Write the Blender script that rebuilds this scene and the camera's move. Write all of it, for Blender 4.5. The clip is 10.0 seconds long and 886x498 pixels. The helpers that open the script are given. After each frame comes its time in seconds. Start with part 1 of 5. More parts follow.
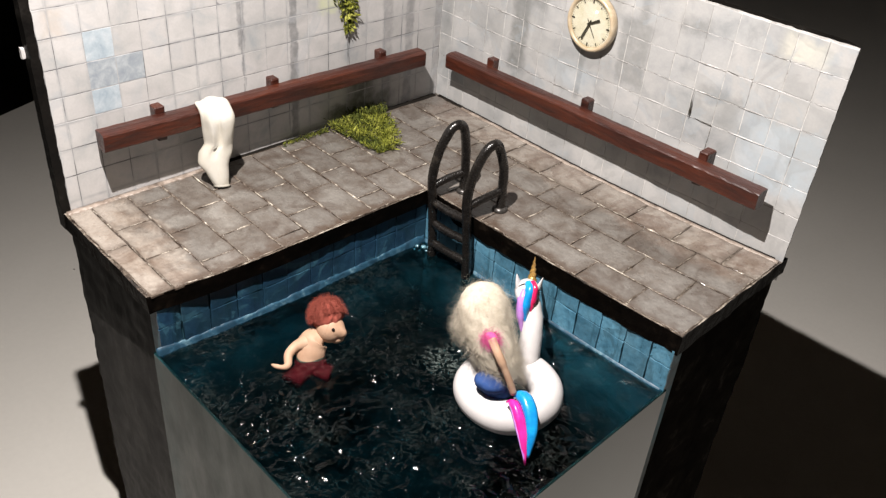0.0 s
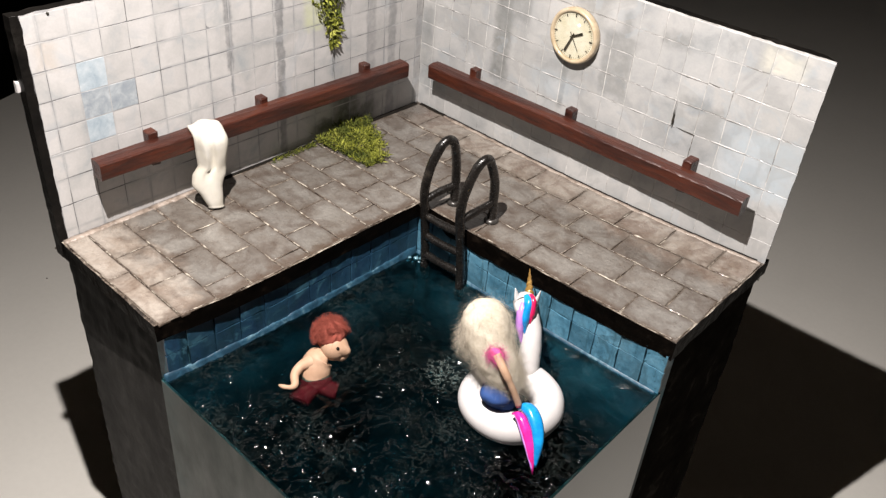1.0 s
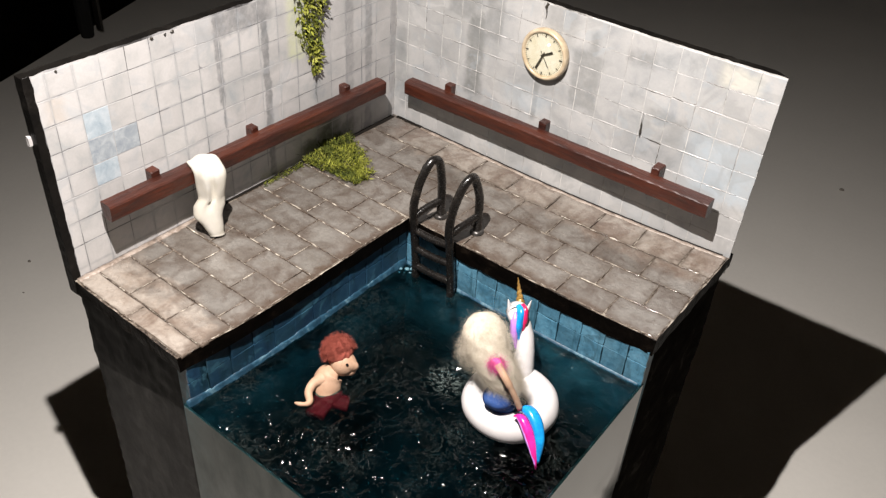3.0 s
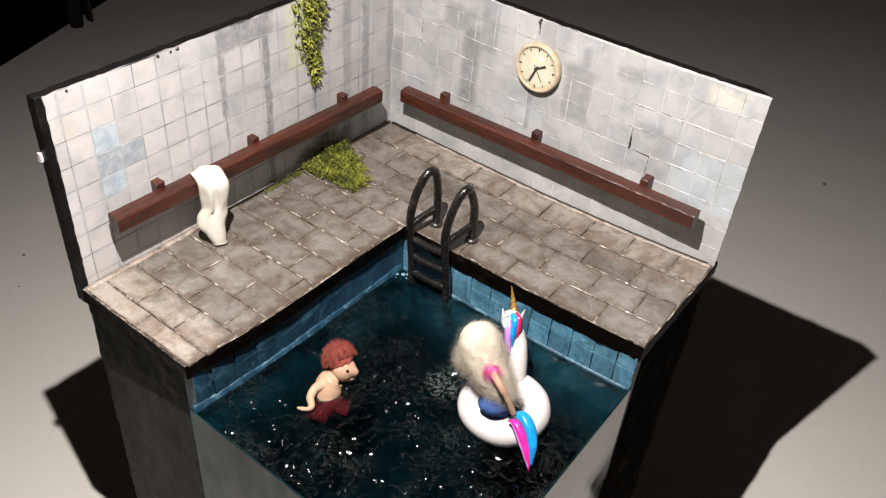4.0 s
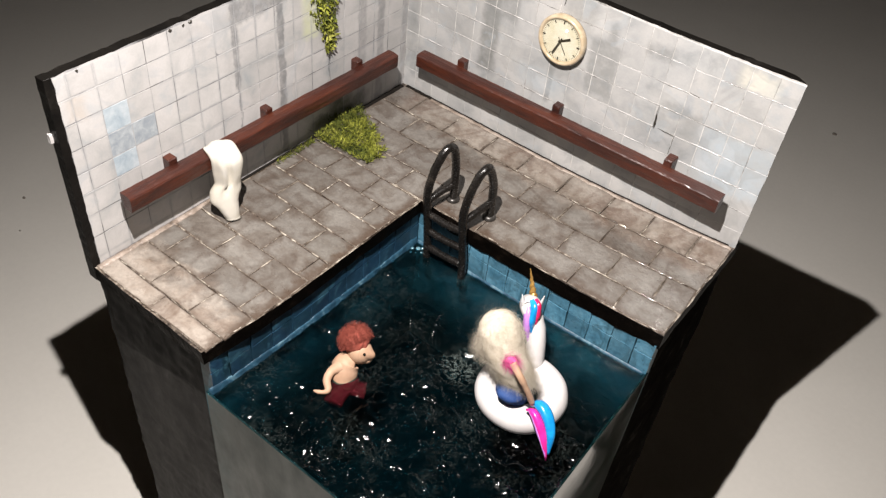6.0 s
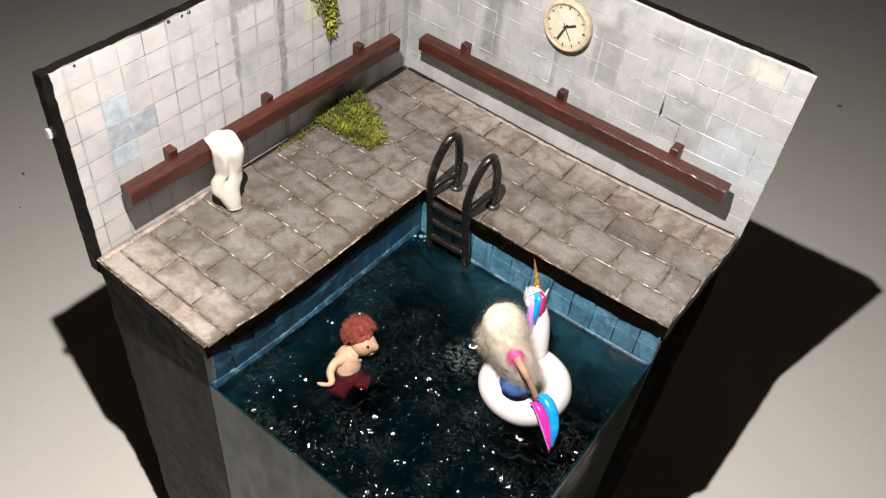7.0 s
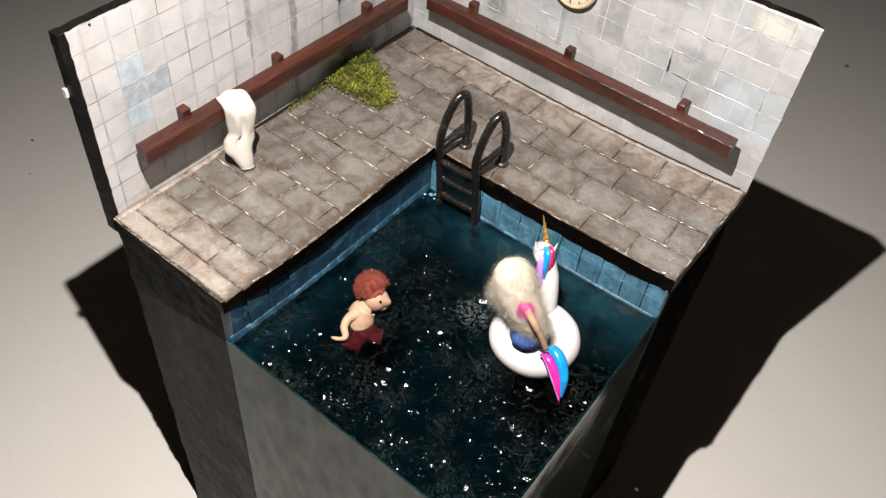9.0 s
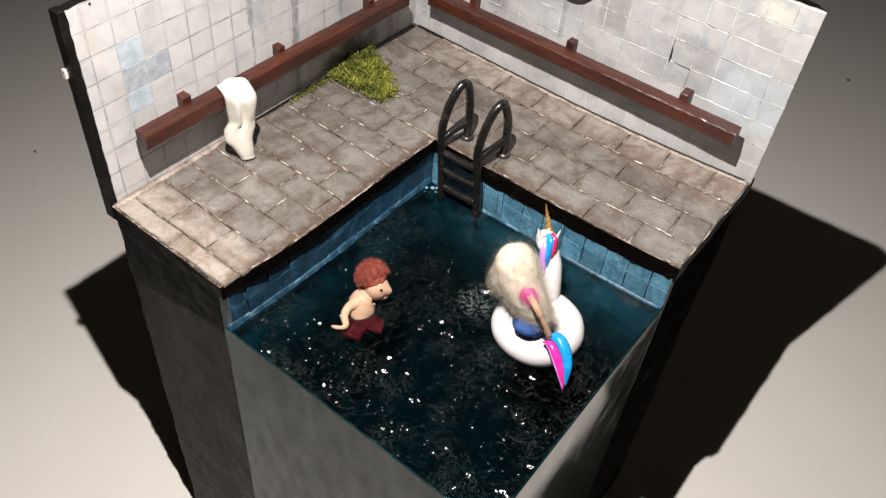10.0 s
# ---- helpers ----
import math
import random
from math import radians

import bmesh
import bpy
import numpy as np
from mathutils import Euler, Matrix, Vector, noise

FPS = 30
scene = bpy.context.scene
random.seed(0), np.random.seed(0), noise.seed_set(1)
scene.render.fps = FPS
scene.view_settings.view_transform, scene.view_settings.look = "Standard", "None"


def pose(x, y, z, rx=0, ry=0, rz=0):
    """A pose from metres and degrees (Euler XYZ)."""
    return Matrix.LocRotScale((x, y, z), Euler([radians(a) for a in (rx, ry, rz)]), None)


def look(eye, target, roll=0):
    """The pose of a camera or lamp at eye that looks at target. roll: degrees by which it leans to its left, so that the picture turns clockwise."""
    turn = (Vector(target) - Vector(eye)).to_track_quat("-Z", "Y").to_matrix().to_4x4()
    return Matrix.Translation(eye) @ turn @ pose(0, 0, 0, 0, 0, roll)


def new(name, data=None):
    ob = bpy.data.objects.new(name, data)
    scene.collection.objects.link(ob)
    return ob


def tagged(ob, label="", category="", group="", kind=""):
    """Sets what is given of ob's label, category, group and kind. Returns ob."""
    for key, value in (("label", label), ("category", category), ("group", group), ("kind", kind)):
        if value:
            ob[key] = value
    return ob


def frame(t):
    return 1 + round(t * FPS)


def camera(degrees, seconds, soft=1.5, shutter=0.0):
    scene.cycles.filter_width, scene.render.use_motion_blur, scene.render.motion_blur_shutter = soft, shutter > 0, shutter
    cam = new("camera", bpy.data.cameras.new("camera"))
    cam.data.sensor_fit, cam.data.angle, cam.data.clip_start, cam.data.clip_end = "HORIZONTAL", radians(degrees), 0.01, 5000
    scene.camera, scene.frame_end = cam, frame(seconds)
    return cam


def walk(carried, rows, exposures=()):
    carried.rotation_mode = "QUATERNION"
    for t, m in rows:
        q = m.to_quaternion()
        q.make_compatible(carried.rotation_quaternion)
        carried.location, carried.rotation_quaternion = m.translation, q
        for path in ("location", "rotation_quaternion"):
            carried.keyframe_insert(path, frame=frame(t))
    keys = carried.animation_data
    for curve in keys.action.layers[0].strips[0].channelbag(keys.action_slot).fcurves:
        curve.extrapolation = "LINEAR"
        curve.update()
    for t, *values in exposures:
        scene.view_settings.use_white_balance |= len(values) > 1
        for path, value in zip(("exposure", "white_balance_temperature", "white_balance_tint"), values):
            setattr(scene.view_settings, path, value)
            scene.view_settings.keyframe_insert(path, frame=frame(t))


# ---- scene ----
cam = camera(54.4, 10.0, 1.35)
PATH = [
    (0, (0.423, -0.416, 0.668), (-0.721, 0.77, -0.465), 5.1),
    (0.5, (0.414, -0.424, 0.68), (-0.681, 0.791, -0.47), 5.3),
    (1, (0.406, -0.431, 0.689), (-0.65, 0.806, -0.475), 5.1),
    (1.5, (0.397, -0.436, 0.696), (-0.624, 0.816, -0.482), 4.8),
    (2, (0.394, -0.444, 0.705), (-0.598, 0.821, -0.485), 4.5),
    (2.5, (0.395, -0.45, 0.718), (-0.574, 0.82, -0.485), 4.2),
    (3, (0.394, -0.458, 0.731), (-0.546, 0.822, -0.485), 4.2),
    (4.5, (0.386, -0.467, 0.762), (-0.486, 0.807, -0.51), 5.6),
    (5, (0.378, -0.458, 0.764), (-0.469, 0.794, -0.545), 6.3),
    (5.5, (0.367, -0.455, 0.769), (-0.458, 0.771, -0.578), 6.7),
    (7, (0.347, -0.442, 0.784), (-0.417, 0.716, -0.657), 7.1),
    (7.5, (0.343, -0.44, 0.787), (-0.4, 0.694, -0.684), 7.2),
    (8, (0.342, -0.443, 0.79), (-0.389, 0.672, -0.7), 7.1),
    (8.5, (0.345, -0.448, 0.793), (-0.38, 0.66, -0.706), 7.0),
    (9, (0.351, -0.453, 0.785), (-0.384, 0.658, -0.706), 6.6),
    (9.5, (0.359, -0.458, 0.779), (-0.396, 0.664, -0.695), 6.3),
    (10, (0.362, -0.463, 0.764), (-0.413, 0.682, -0.681), 6.1),
]
walk(cam, [(t, look(eye, target, roll)) for t, eye, target, roll in PATH])

# ---- light ----
world = bpy.data.worlds.new("dim_room")
world.use_nodes = True
scene.world = world
wbg = world.node_tree.nodes["Background"]
wbg.inputs["Color"].default_value = (1.0, 0.88, 0.76, 1)
wbg.inputs["Strength"].default_value = 0.006

lamp_data = bpy.data.lights.new("lamp", "SPOT")
lamp_data.energy, lamp_data.shadow_soft_size, lamp_data.color = 36.0, 0.0028, (1.0, 0.93, 0.885)
lamp_data.spot_size, lamp_data.spot_blend = radians(165), 1.0
lamp = new("lamp", lamp_data)
lamp.matrix_world = look((0.205, -0.335, 0.880), (0.37, -0.22, 0.0))

# ---- sizes of the model ----
DECK = 0.400          # top of the paving over the table
SIDE = 0.280          # side of the square block
RISE = 0.128          # walls over the deck
WATER = 0.3615        # water level
POOL_X, POOL_Y = 0.100, -0.0985   # edge of the paving at the pool




def settle(x, y):
    """How far the hand-built deck strays from the square: shifts along x, y and z."""
    r = max(0.0, (x - 0.12) / 0.16) ** 2
    l = max(0.0, (-y - 0.20) / 0.08) ** 2 * min(1.0, max(0.0, x / 0.1))
    return Vector((-0.005 * l, 0.006 * r, 0.0028 * r * min(1.0, max(0.0, (y + 0.1) / 0.1))))


# ---- materials ----
def links(mat):
    nt = mat.node_tree
    return nt, nt.nodes, nt.links


def ramp(nt, fac, stops):
    n = nt.nodes.new("ShaderNodeValToRGB")
    e = n.color_ramp.elements
    while len(e) < len(stops):
        e.new(0.5)
    for k, (p, c) in enumerate(stops):
        e[k].position = p
        e[k].color = (*c, 1) if isinstance(c, tuple) else (c, c, c, 1)
    nt.links.new(fac, n.inputs["Fac"])
    return n.outputs["Color"]


def noise_tex(nt, coord, scale, detail=4.0, rough=0.55, distort=0.0):
    n = nt.nodes.new("ShaderNodeTexNoise")
    n.inputs["Scale"].default_value = scale
    n.inputs["Detail"].default_value = detail
    n.inputs["Roughness"].default_value = rough
    n.inputs["Distortion"].default_value = distort
    nt.links.new(coord, n.inputs["Vector"])
    return n.outputs["Fac"]


def mixc(nt, fac, a, b, mode="MIX"):
    n = nt.nodes.new("ShaderNodeMix")
    n.data_type, n.blend_type = "RGBA", mode
    for sock, v in ((n.inputs[0], fac), (n.inputs[6], a), (n.inputs[7], b)):
        if isinstance(v, (int, float)):
            sock.default_value = v
        elif isinstance(v, tuple):
            sock.default_value = (*v, 1)
        else:
            nt.links.new(v, sock)
    return n.outputs[2]


def maths(nt, op, a, b=0.0, clamp=False):
    n = nt.nodes.new("ShaderNodeMath")
    n.operation, n.use_clamp = op, clamp
    for sock, v in ((n.inputs[0], a), (n.inputs[1], b)):
        if isinstance(v, (int, float)):
            sock.default_value = v
        else:
            nt.links.new(v, sock)
    return n.outputs[0]


def position(nt, stretch=(1, 1, 1)):
    g = nt.nodes.new("ShaderNodeNewGeometry")
    if stretch == (1, 1, 1):
        return g.outputs["Position"]
    m = nt.nodes.new("ShaderNodeVectorMath")
    m.operation = "MULTIPLY"
    m.inputs[1].default_value = stretch
    nt.links.new(g.outputs["Position"], m.inputs[0])
    return m.outputs[0]


def axes(nt):
    g = nt.nodes.new("ShaderNodeNewGeometry")
    s = nt.nodes.new("ShaderNodeSeparateXYZ")
    nt.links.new(g.outputs["Position"], s.inputs[0])
    return s.outputs


def band(nt, value, lo, hi, soft):
    """1 between lo and hi, fading over soft."""
    a = nt.nodes.new("ShaderNodeMapRange")
    b = nt.nodes.new("ShaderNodeMapRange")
    for n, x0, x1 in ((a, lo - soft, lo + soft), (b, hi + soft, hi - soft)):
        n.interpolation_type = "SMOOTHSTEP"
        n.inputs["From Min"].default_value, n.inputs["From Max"].default_value = x0, x1
        nt.links.new(value, n.inputs["Value"])
    return maths(nt, "MULTIPLY", a.outputs[0], b.outputs[0])


def surface(name, stops, scale=60, rough=0.6, fine=700, fine_mix=0.25, bump=0.3, bump_scale=500, spread=0.0, island=0.0,
            stretch=(1, 1, 1), metal=0.0, depth=0.0004, specular=0.5, coat=0.0, crisp=0.6):
    """A painted or natural surface: colour patches, fine grain, uneven gloss and fine relief."""
    mat = bpy.data.materials.new(name)
    mat.use_nodes = True
    nt, nodes, link = links(mat)
    bsdf = nodes["Principled BSDF"]
    co = position(nt, stretch)
    patches = noise_tex(nt, co, scale, 6, crisp, 0.4)
    col = ramp(nt, patches, stops)
    grain = noise_tex(nt, co, fine, 3, 0.6)
    col = mixc(nt, fine_mix, col, ramp(nt, grain, [(0.3, 0.35), (0.7, 1.0)]), "MULTIPLY")
    if spread:
        info = nodes.new("ShaderNodeObjectInfo")
        tone = maths(nt, "MULTIPLY_ADD", info.outputs["Random"], spread)
        tone.node.inputs[2].default_value = 1 - spread * 0.6
        shade = nodes.new("ShaderNodeCombineColor")
        for k in range(3):
            link.new(tone, shade.inputs[k])
        col = mixc(nt, 1.0, col, shade.outputs[0], "MULTIPLY")
    if island:
        g = nodes.new("ShaderNodeNewGeometry")
        tone = maths(nt, "MULTIPLY_ADD", g.outputs["Random Per Island"], island)
        tone.node.inputs[2].default_value = 1 - island * 0.6
        shade = nodes.new("ShaderNodeCombineColor")
        for k in range(3):
            link.new(tone, shade.inputs[k])
        col = mixc(nt, 1.0, col, shade.outputs[0], "MULTIPLY")
    link.new(col, bsdf.inputs["Base Color"])
    gloss = maths(nt, "MULTIPLY_ADD", noise_tex(nt, co, scale * 3, 3), 0.35)
    gloss.node.inputs[2].default_value = rough - 0.17
    link.new(gloss, bsdf.inputs["Roughness"])
    bsdf.inputs["Metallic"].default_value = metal
    bsdf.inputs["Specular IOR Level"].default_value = specular
    bsdf.inputs["Coat Weight"].default_value = coat
    bsdf.inputs["Coat Roughness"].default_value = 0.12
    b = nodes.new("ShaderNodeBump")
    b.inputs["Strength"].default_value, b.inputs["Distance"].default_value = bump, depth
    link.new(noise_tex(nt, co, bump_scale, 4, 0.6), b.inputs["Height"])
    link.new(b.outputs[0], bsdf.inputs["Normal"])
    return mat


def add_stains(mat, axis, streaks, colour, strength=0.6):
    """Runs of dirty water down a wall: (along from, along to, z from, z to, softness, strength)."""
    nt, nodes, link = links(mat)
    bsdf = nodes["Principled BSDF"]
    ax = axes(nt)
    wob = maths(nt, "MULTIPLY_ADD", noise_tex(nt, position(nt), 110, 4, 0.65), 0.014)
    wob.node.inputs[2].default_value = -0.007
    along = maths(nt, "ADD", ax[axis], maths(nt, "MULTIPLY", wob, 0.42))
    high = maths(nt, "ADD", ax[2], wob)
    total = None
    for a0, a1, z0, z1, soft, s in streaks:
        m = maths(nt, "MULTIPLY", band(nt, along, a0, a1, soft), band(nt, high, DECK + z0, DECK + z1, 0.003))
        m = maths(nt, "MULTIPLY", m, s)
        total = m if total is None else maths(nt, "MAXIMUM", total, m)
    broken = ramp(nt, noise_tex(nt, position(nt), 160, 4, 0.65), [(0.25, 0.45), (0.6, 1.0)])
    total = maths(nt, "MULTIPLY", maths(nt, "MULTIPLY", total, broken), strength)
    before = bsdf.inputs["Base Color"].links[0].from_socket
    link.new(mixc(nt, total, before, colour), bsdf.inputs["Base Color"])


def add_wash(mat, scale, level, edge, colour, strength):
    """Patches of thin wash with the hard rims of dried watercolour."""
    nt, nodes, link = links(mat)
    bsdf = nodes["Principled BSDF"]
    n = noise_tex(nt, position(nt), scale, 4, 0.55, 1.2)
    mask = ramp(nt, n, [(level - edge, 0.0), (level + edge, 1.0), (min(1.0, level + 0.12), 0.55)])
    before = bsdf.inputs["Base Color"].links[0].from_socket
    link.new(mixc(nt, maths(nt, "MULTIPLY", mask, strength), before, colour), bsdf.inputs["Base Color"])


WHITE = [(0.28, (0.3465, 0.3647, 0.3738)), (0.42, (0.4513, 0.4441, 0.4358)), (0.58, (0.5152, 0.5015, 0.4924)), (0.75, (0.4103, 0.4285, 0.4422))]
GREYW = [(0.28, (0.2402, 0.2523, 0.2563)), (0.42, (0.3443, 0.3483, 0.3483)), (0.58, (0.4124, 0.4084, 0.4004)), (0.74, (0.3043, 0.3283, 0.3483))]
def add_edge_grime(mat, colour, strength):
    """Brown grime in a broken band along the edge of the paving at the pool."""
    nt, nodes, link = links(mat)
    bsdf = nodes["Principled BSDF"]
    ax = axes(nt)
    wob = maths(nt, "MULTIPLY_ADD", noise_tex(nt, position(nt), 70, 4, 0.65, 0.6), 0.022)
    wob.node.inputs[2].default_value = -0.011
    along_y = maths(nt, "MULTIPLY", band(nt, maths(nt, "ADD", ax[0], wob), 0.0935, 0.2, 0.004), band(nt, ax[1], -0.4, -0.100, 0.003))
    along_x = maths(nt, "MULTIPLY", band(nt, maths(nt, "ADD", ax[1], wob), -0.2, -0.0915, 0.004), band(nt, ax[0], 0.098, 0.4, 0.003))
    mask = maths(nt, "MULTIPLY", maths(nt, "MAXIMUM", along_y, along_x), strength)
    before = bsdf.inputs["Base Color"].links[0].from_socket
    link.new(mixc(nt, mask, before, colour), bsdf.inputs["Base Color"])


def add_drips(mat, colour, strength):
    """Thin dark runs down painted pool tiles, and a sprinkle of dark specks."""
    nt, nodes, link = links(mat)
    bsdf = nodes["Principled BSDF"]
    runs = ramp(nt, noise_tex(nt, position(nt, (1, 1, 0.10)), 150, 4, 0.65, 0.3), [(0.54, 0.0), (0.68, 1.0)])
    specks = ramp(nt, noise_tex(nt, position(nt), 620, 2, 0.5), [(0.66, 0.0), (0.72, 1.0)])
    mask = maths(nt, "MULTIPLY", maths(nt, "MAXIMUM", runs, specks), strength)
    before = bsdf.inputs["Base Color"].links[0].from_socket
    link.new(mixc(nt, mask, before, colour), bsdf.inputs["Base Color"])


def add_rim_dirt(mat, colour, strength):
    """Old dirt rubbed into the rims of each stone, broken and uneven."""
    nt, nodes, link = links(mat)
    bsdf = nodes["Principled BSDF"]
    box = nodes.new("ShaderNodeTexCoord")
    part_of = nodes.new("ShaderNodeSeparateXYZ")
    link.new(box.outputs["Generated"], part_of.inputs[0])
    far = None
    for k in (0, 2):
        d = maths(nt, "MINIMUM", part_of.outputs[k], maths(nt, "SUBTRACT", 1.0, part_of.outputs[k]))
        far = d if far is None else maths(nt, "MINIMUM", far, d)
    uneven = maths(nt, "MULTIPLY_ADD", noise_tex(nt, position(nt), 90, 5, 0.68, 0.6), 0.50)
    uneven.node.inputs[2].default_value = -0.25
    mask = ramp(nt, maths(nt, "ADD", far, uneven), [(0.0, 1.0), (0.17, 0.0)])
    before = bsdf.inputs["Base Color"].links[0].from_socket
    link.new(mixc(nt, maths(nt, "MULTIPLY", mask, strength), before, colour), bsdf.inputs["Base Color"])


def add_pale_areas(mat):
    """The paving is paler, with a pink cast, at the front of the deck and along the foot of the right wall."""
    nt, nodes, link = links(mat)
    bsdf = nodes["Principled BSDF"]
    ax = axes(nt)
    wob = maths(nt, "MULTIPLY_ADD", noise_tex(nt, position(nt), 48, 5, 0.65, 0.8), 0.060)
    wob.node.inputs[2].default_value = -0.030
    front = maths(nt, "MULTIPLY", band(nt, maths(nt, "ADD", ax[1], wob), -0.4, -0.251, 0.012), 0.78)
    foot = maths(nt, "MULTIPLY", maths(nt, "MULTIPLY", band(nt, maths(nt, "ADD", ax[1], maths(nt, "MULTIPLY", wob, 0.5)), -0.030, 0.1, 0.006), band(nt, ax[0], 0.018, 0.4, 0.010)), 0.62)
    before = bsdf.inputs["Base Color"].links[0].from_socket
    pale = mixc(nt, 1.0, before, (2.02, 1.90, 1.80), "MULTIPLY")
    worn = mixc(nt, maths(nt, "MAXIMUM", front, foot), before, pale)
    near_wall = maths(nt, "MULTIPLY", band(nt, ax[1], -0.034, 0.1, 0.012), band(nt, ax[0], 0.012, 0.4, 0.01))
    smear = ramp(nt, noise_tex(nt, position(nt), 44, 5, 0.68, 1.0), [(0.50, 0.0), (0.60, 1.0)])
    link.new(mixc(nt, maths(nt, "MULTIPLY", maths(nt, "MULTIPLY", near_wall, smear), 0.5), worn, (0.085, 0.050, 0.035)), bsdf.inputs["Base Color"])


def add_joint_wash(mat, axis, first, pitch, low, rise, colour, strength):
    """Soft grey-blue lines of thin wash, brushed along the joints here and there."""
    nt, nodes, link = links(mat)
    bsdf = nodes["Principled BSDF"]
    ax = axes(nt)
    lines = None
    for value, start, step in ((ax[2], DECK + low, rise), (ax[axis], first, pitch)):
        n = nt.nodes.new("ShaderNodeMath")
        n.operation = "PINGPONG"
        link.new(maths(nt, "SUBTRACT", value, start), n.inputs[0])
        n.inputs[1].default_value = step / 2
        wob = maths(nt, "MULTIPLY_ADD", noise_tex(nt, position(nt), 240, 2), 0.0012)
        wob.node.inputs[2].default_value = -0.0006
        m = maths(nt, "SUBTRACT", 1.0, maths(nt, "MULTIPLY", maths(nt, "ADD", n.outputs[0], wob), 720.0), True)
        lines = m if lines is None else maths(nt, "MAXIMUM", lines, m)
    patchy = ramp(nt, noise_tex(nt, position(nt), 24, 3, 0.5), [(0.36, 0.0), (0.62, 1.0)])
    mask = maths(nt, "MULTIPLY", maths(nt, "MULTIPLY", lines, patchy), strength)
    before = bsdf.inputs["Base Color"].links[0].from_socket
    link.new(mixc(nt, mask, before, colour), bsdf.inputs["Base Color"])


m_tile_l = surface("white_glazed_tile", WHITE, 45, 0.5, 900, 0.10, 0.25, 420, spread=0.12, depth=0.0003)
add_stains(m_tile_l, 1, [(-0.128, -0.1225, -0.01, 0.119, 0.0010, 0.80), (-0.164, -0.159, 0.07, 0.13, 0.0012, 0.7), (-0.162, -0.1605, 0.03, 0.13, 0.0006, 0.8),
                         (-0.163, -0.119, 0.113, 0.13, 0.004, 0.75), (-0.054, -0.045, -0.01, 0.13, 0.002, 0.55), (-0.034, -0.026, -0.01, 0.13, 0.0015, 0.65),
                         (-0.006, 0.0, 0.0, 0.13, 0.002, 0.5), (-0.10, 0.0, 0.0, 0.13, 0.02, 0.16), (-0.0825, -0.0815, 0.03, 0.07, 0.0004, 0.9),
                         (-0.170, -0.10, 0.078, 0.096, 0.004, 0.16), (-0.20, -0.15, 0.112, 0.122, 0.006, 0.2)], (0.13, 0.135, 0.14), 0.95)
add_stains(m_tile_l, 1, [(-0.083, -0.060, -0.01, 0.030, 0.006, 0.9), (-0.10, -0.045, -0.01, 0.014, 0.008, 0.8)], (0.035, 0.040, 0.018), 0.9)
add_stains(m_tile_l, 1, [(-0.272, -0.262, 0.098, 0.112, 0.003, 0.5)], (0.42, 0.33, 0.24), 0.7)
add_stains(m_tile_l, 1, [(-0.106, -0.091, 0.080, 0.13, 0.003, 0.45)], (0.62, 0.68, 0.25), 0.7)
m_tile_r = surface("grey_glazed_tile", GREYW, 38, 0.42, 900, 0.10, 0.28, 380, spread=0.13, depth=0.0003)
add_stains(m_tile_r, 0, [(0.066, 0.080, 0.045, 0.105, 0.003, 0.9), (0.048, 0.074, 0.098, 0.116, 0.004, 0.6), (0.080, 0.094, 0.09, 0.13, 0.002, 0.55),
                         (0.123, 0.1275, 0.045, 0.08, 0.0012, 0.75), (0.127, 0.150, 0.112, 0.13, 0.004, 0.4), (0.150, 0.170, 0.066, 0.105, 0.002, 0.6),
                         (0.160, 0.166, 0.103, 0.12, 0.002, 0.6), (0.186, 0.205, 0.108, 0.117, 0.003, 0.55), (0.205, 0.232, 0.063, 0.084, 0.003, 0.45),
                         (0.0, 0.012, 0.03, 0.075, 0.004, 0.5), (0.04, 0.06, 0.06, 0.1, 0.006, 0.25), (0.125, 0.15, 0.05, 0.08, 0.006, 0.25)],
           (0.15, 0.155, 0.15), 0.95)
add_stains(m_tile_r, 0, [(0.237, 0.282, 0.040, 0.078, 0.012, 0.8), (0.10, 0.135, 0.05, 0.066, 0.01, 0.4)], (0.38, 0.46, 0.52), 0.65)
add_stains(m_tile_r, 0, [(0.244, 0.268, 0.112, 0.126, 0.004, 0.6)], (0.70, 0.66, 0.52), 0.6)
add_wash(m_tile_r, 26, 0.535, 0.02, (0.24, 0.245, 0.24), 0.30)
add_wash(m_tile_r, 48, 0.60, 0.015, (0.30, 0.34, 0.37), 0.30)
add_joint_wash(m_tile_l, 1, -0.2687, 0.01545, 0.0051, 0.0154, (0.22, 0.235, 0.25), 0.55)
add_wash(m_tile_l, 30, 0.60, 0.03, (0.36, 0.38, 0.40), 0.40)
m_tile_blue = surface("pale_blue_tile", [(0.3, (0.30, 0.365, 0.42)), (0.5, (0.40, 0.465, 0.51)), (0.7, (0.52, 0.56, 0.59))], 120, 0.4, 900, 0.15, 0.3, 300)
m_tile_slate = surface("slate_blue_tile", [(0.3, (0.24, 0.275, 0.315)), (0.5, (0.33, 0.365, 0.395)), (0.75, (0.48, 0.51, 0.53))], 150, 0.4, 900, 0.15, 0.3, 300)
m_grout = surface("wall_grout", [(0.33, (0.045, 0.043, 0.043)), (0.42, (0.17, 0.17, 0.175)), (0.50, (0.34, 0.34, 0.345)), (0.60, (0.50, 0.49, 0.485))], 30, 0.5, 900, 0.2, 0.3, 600)
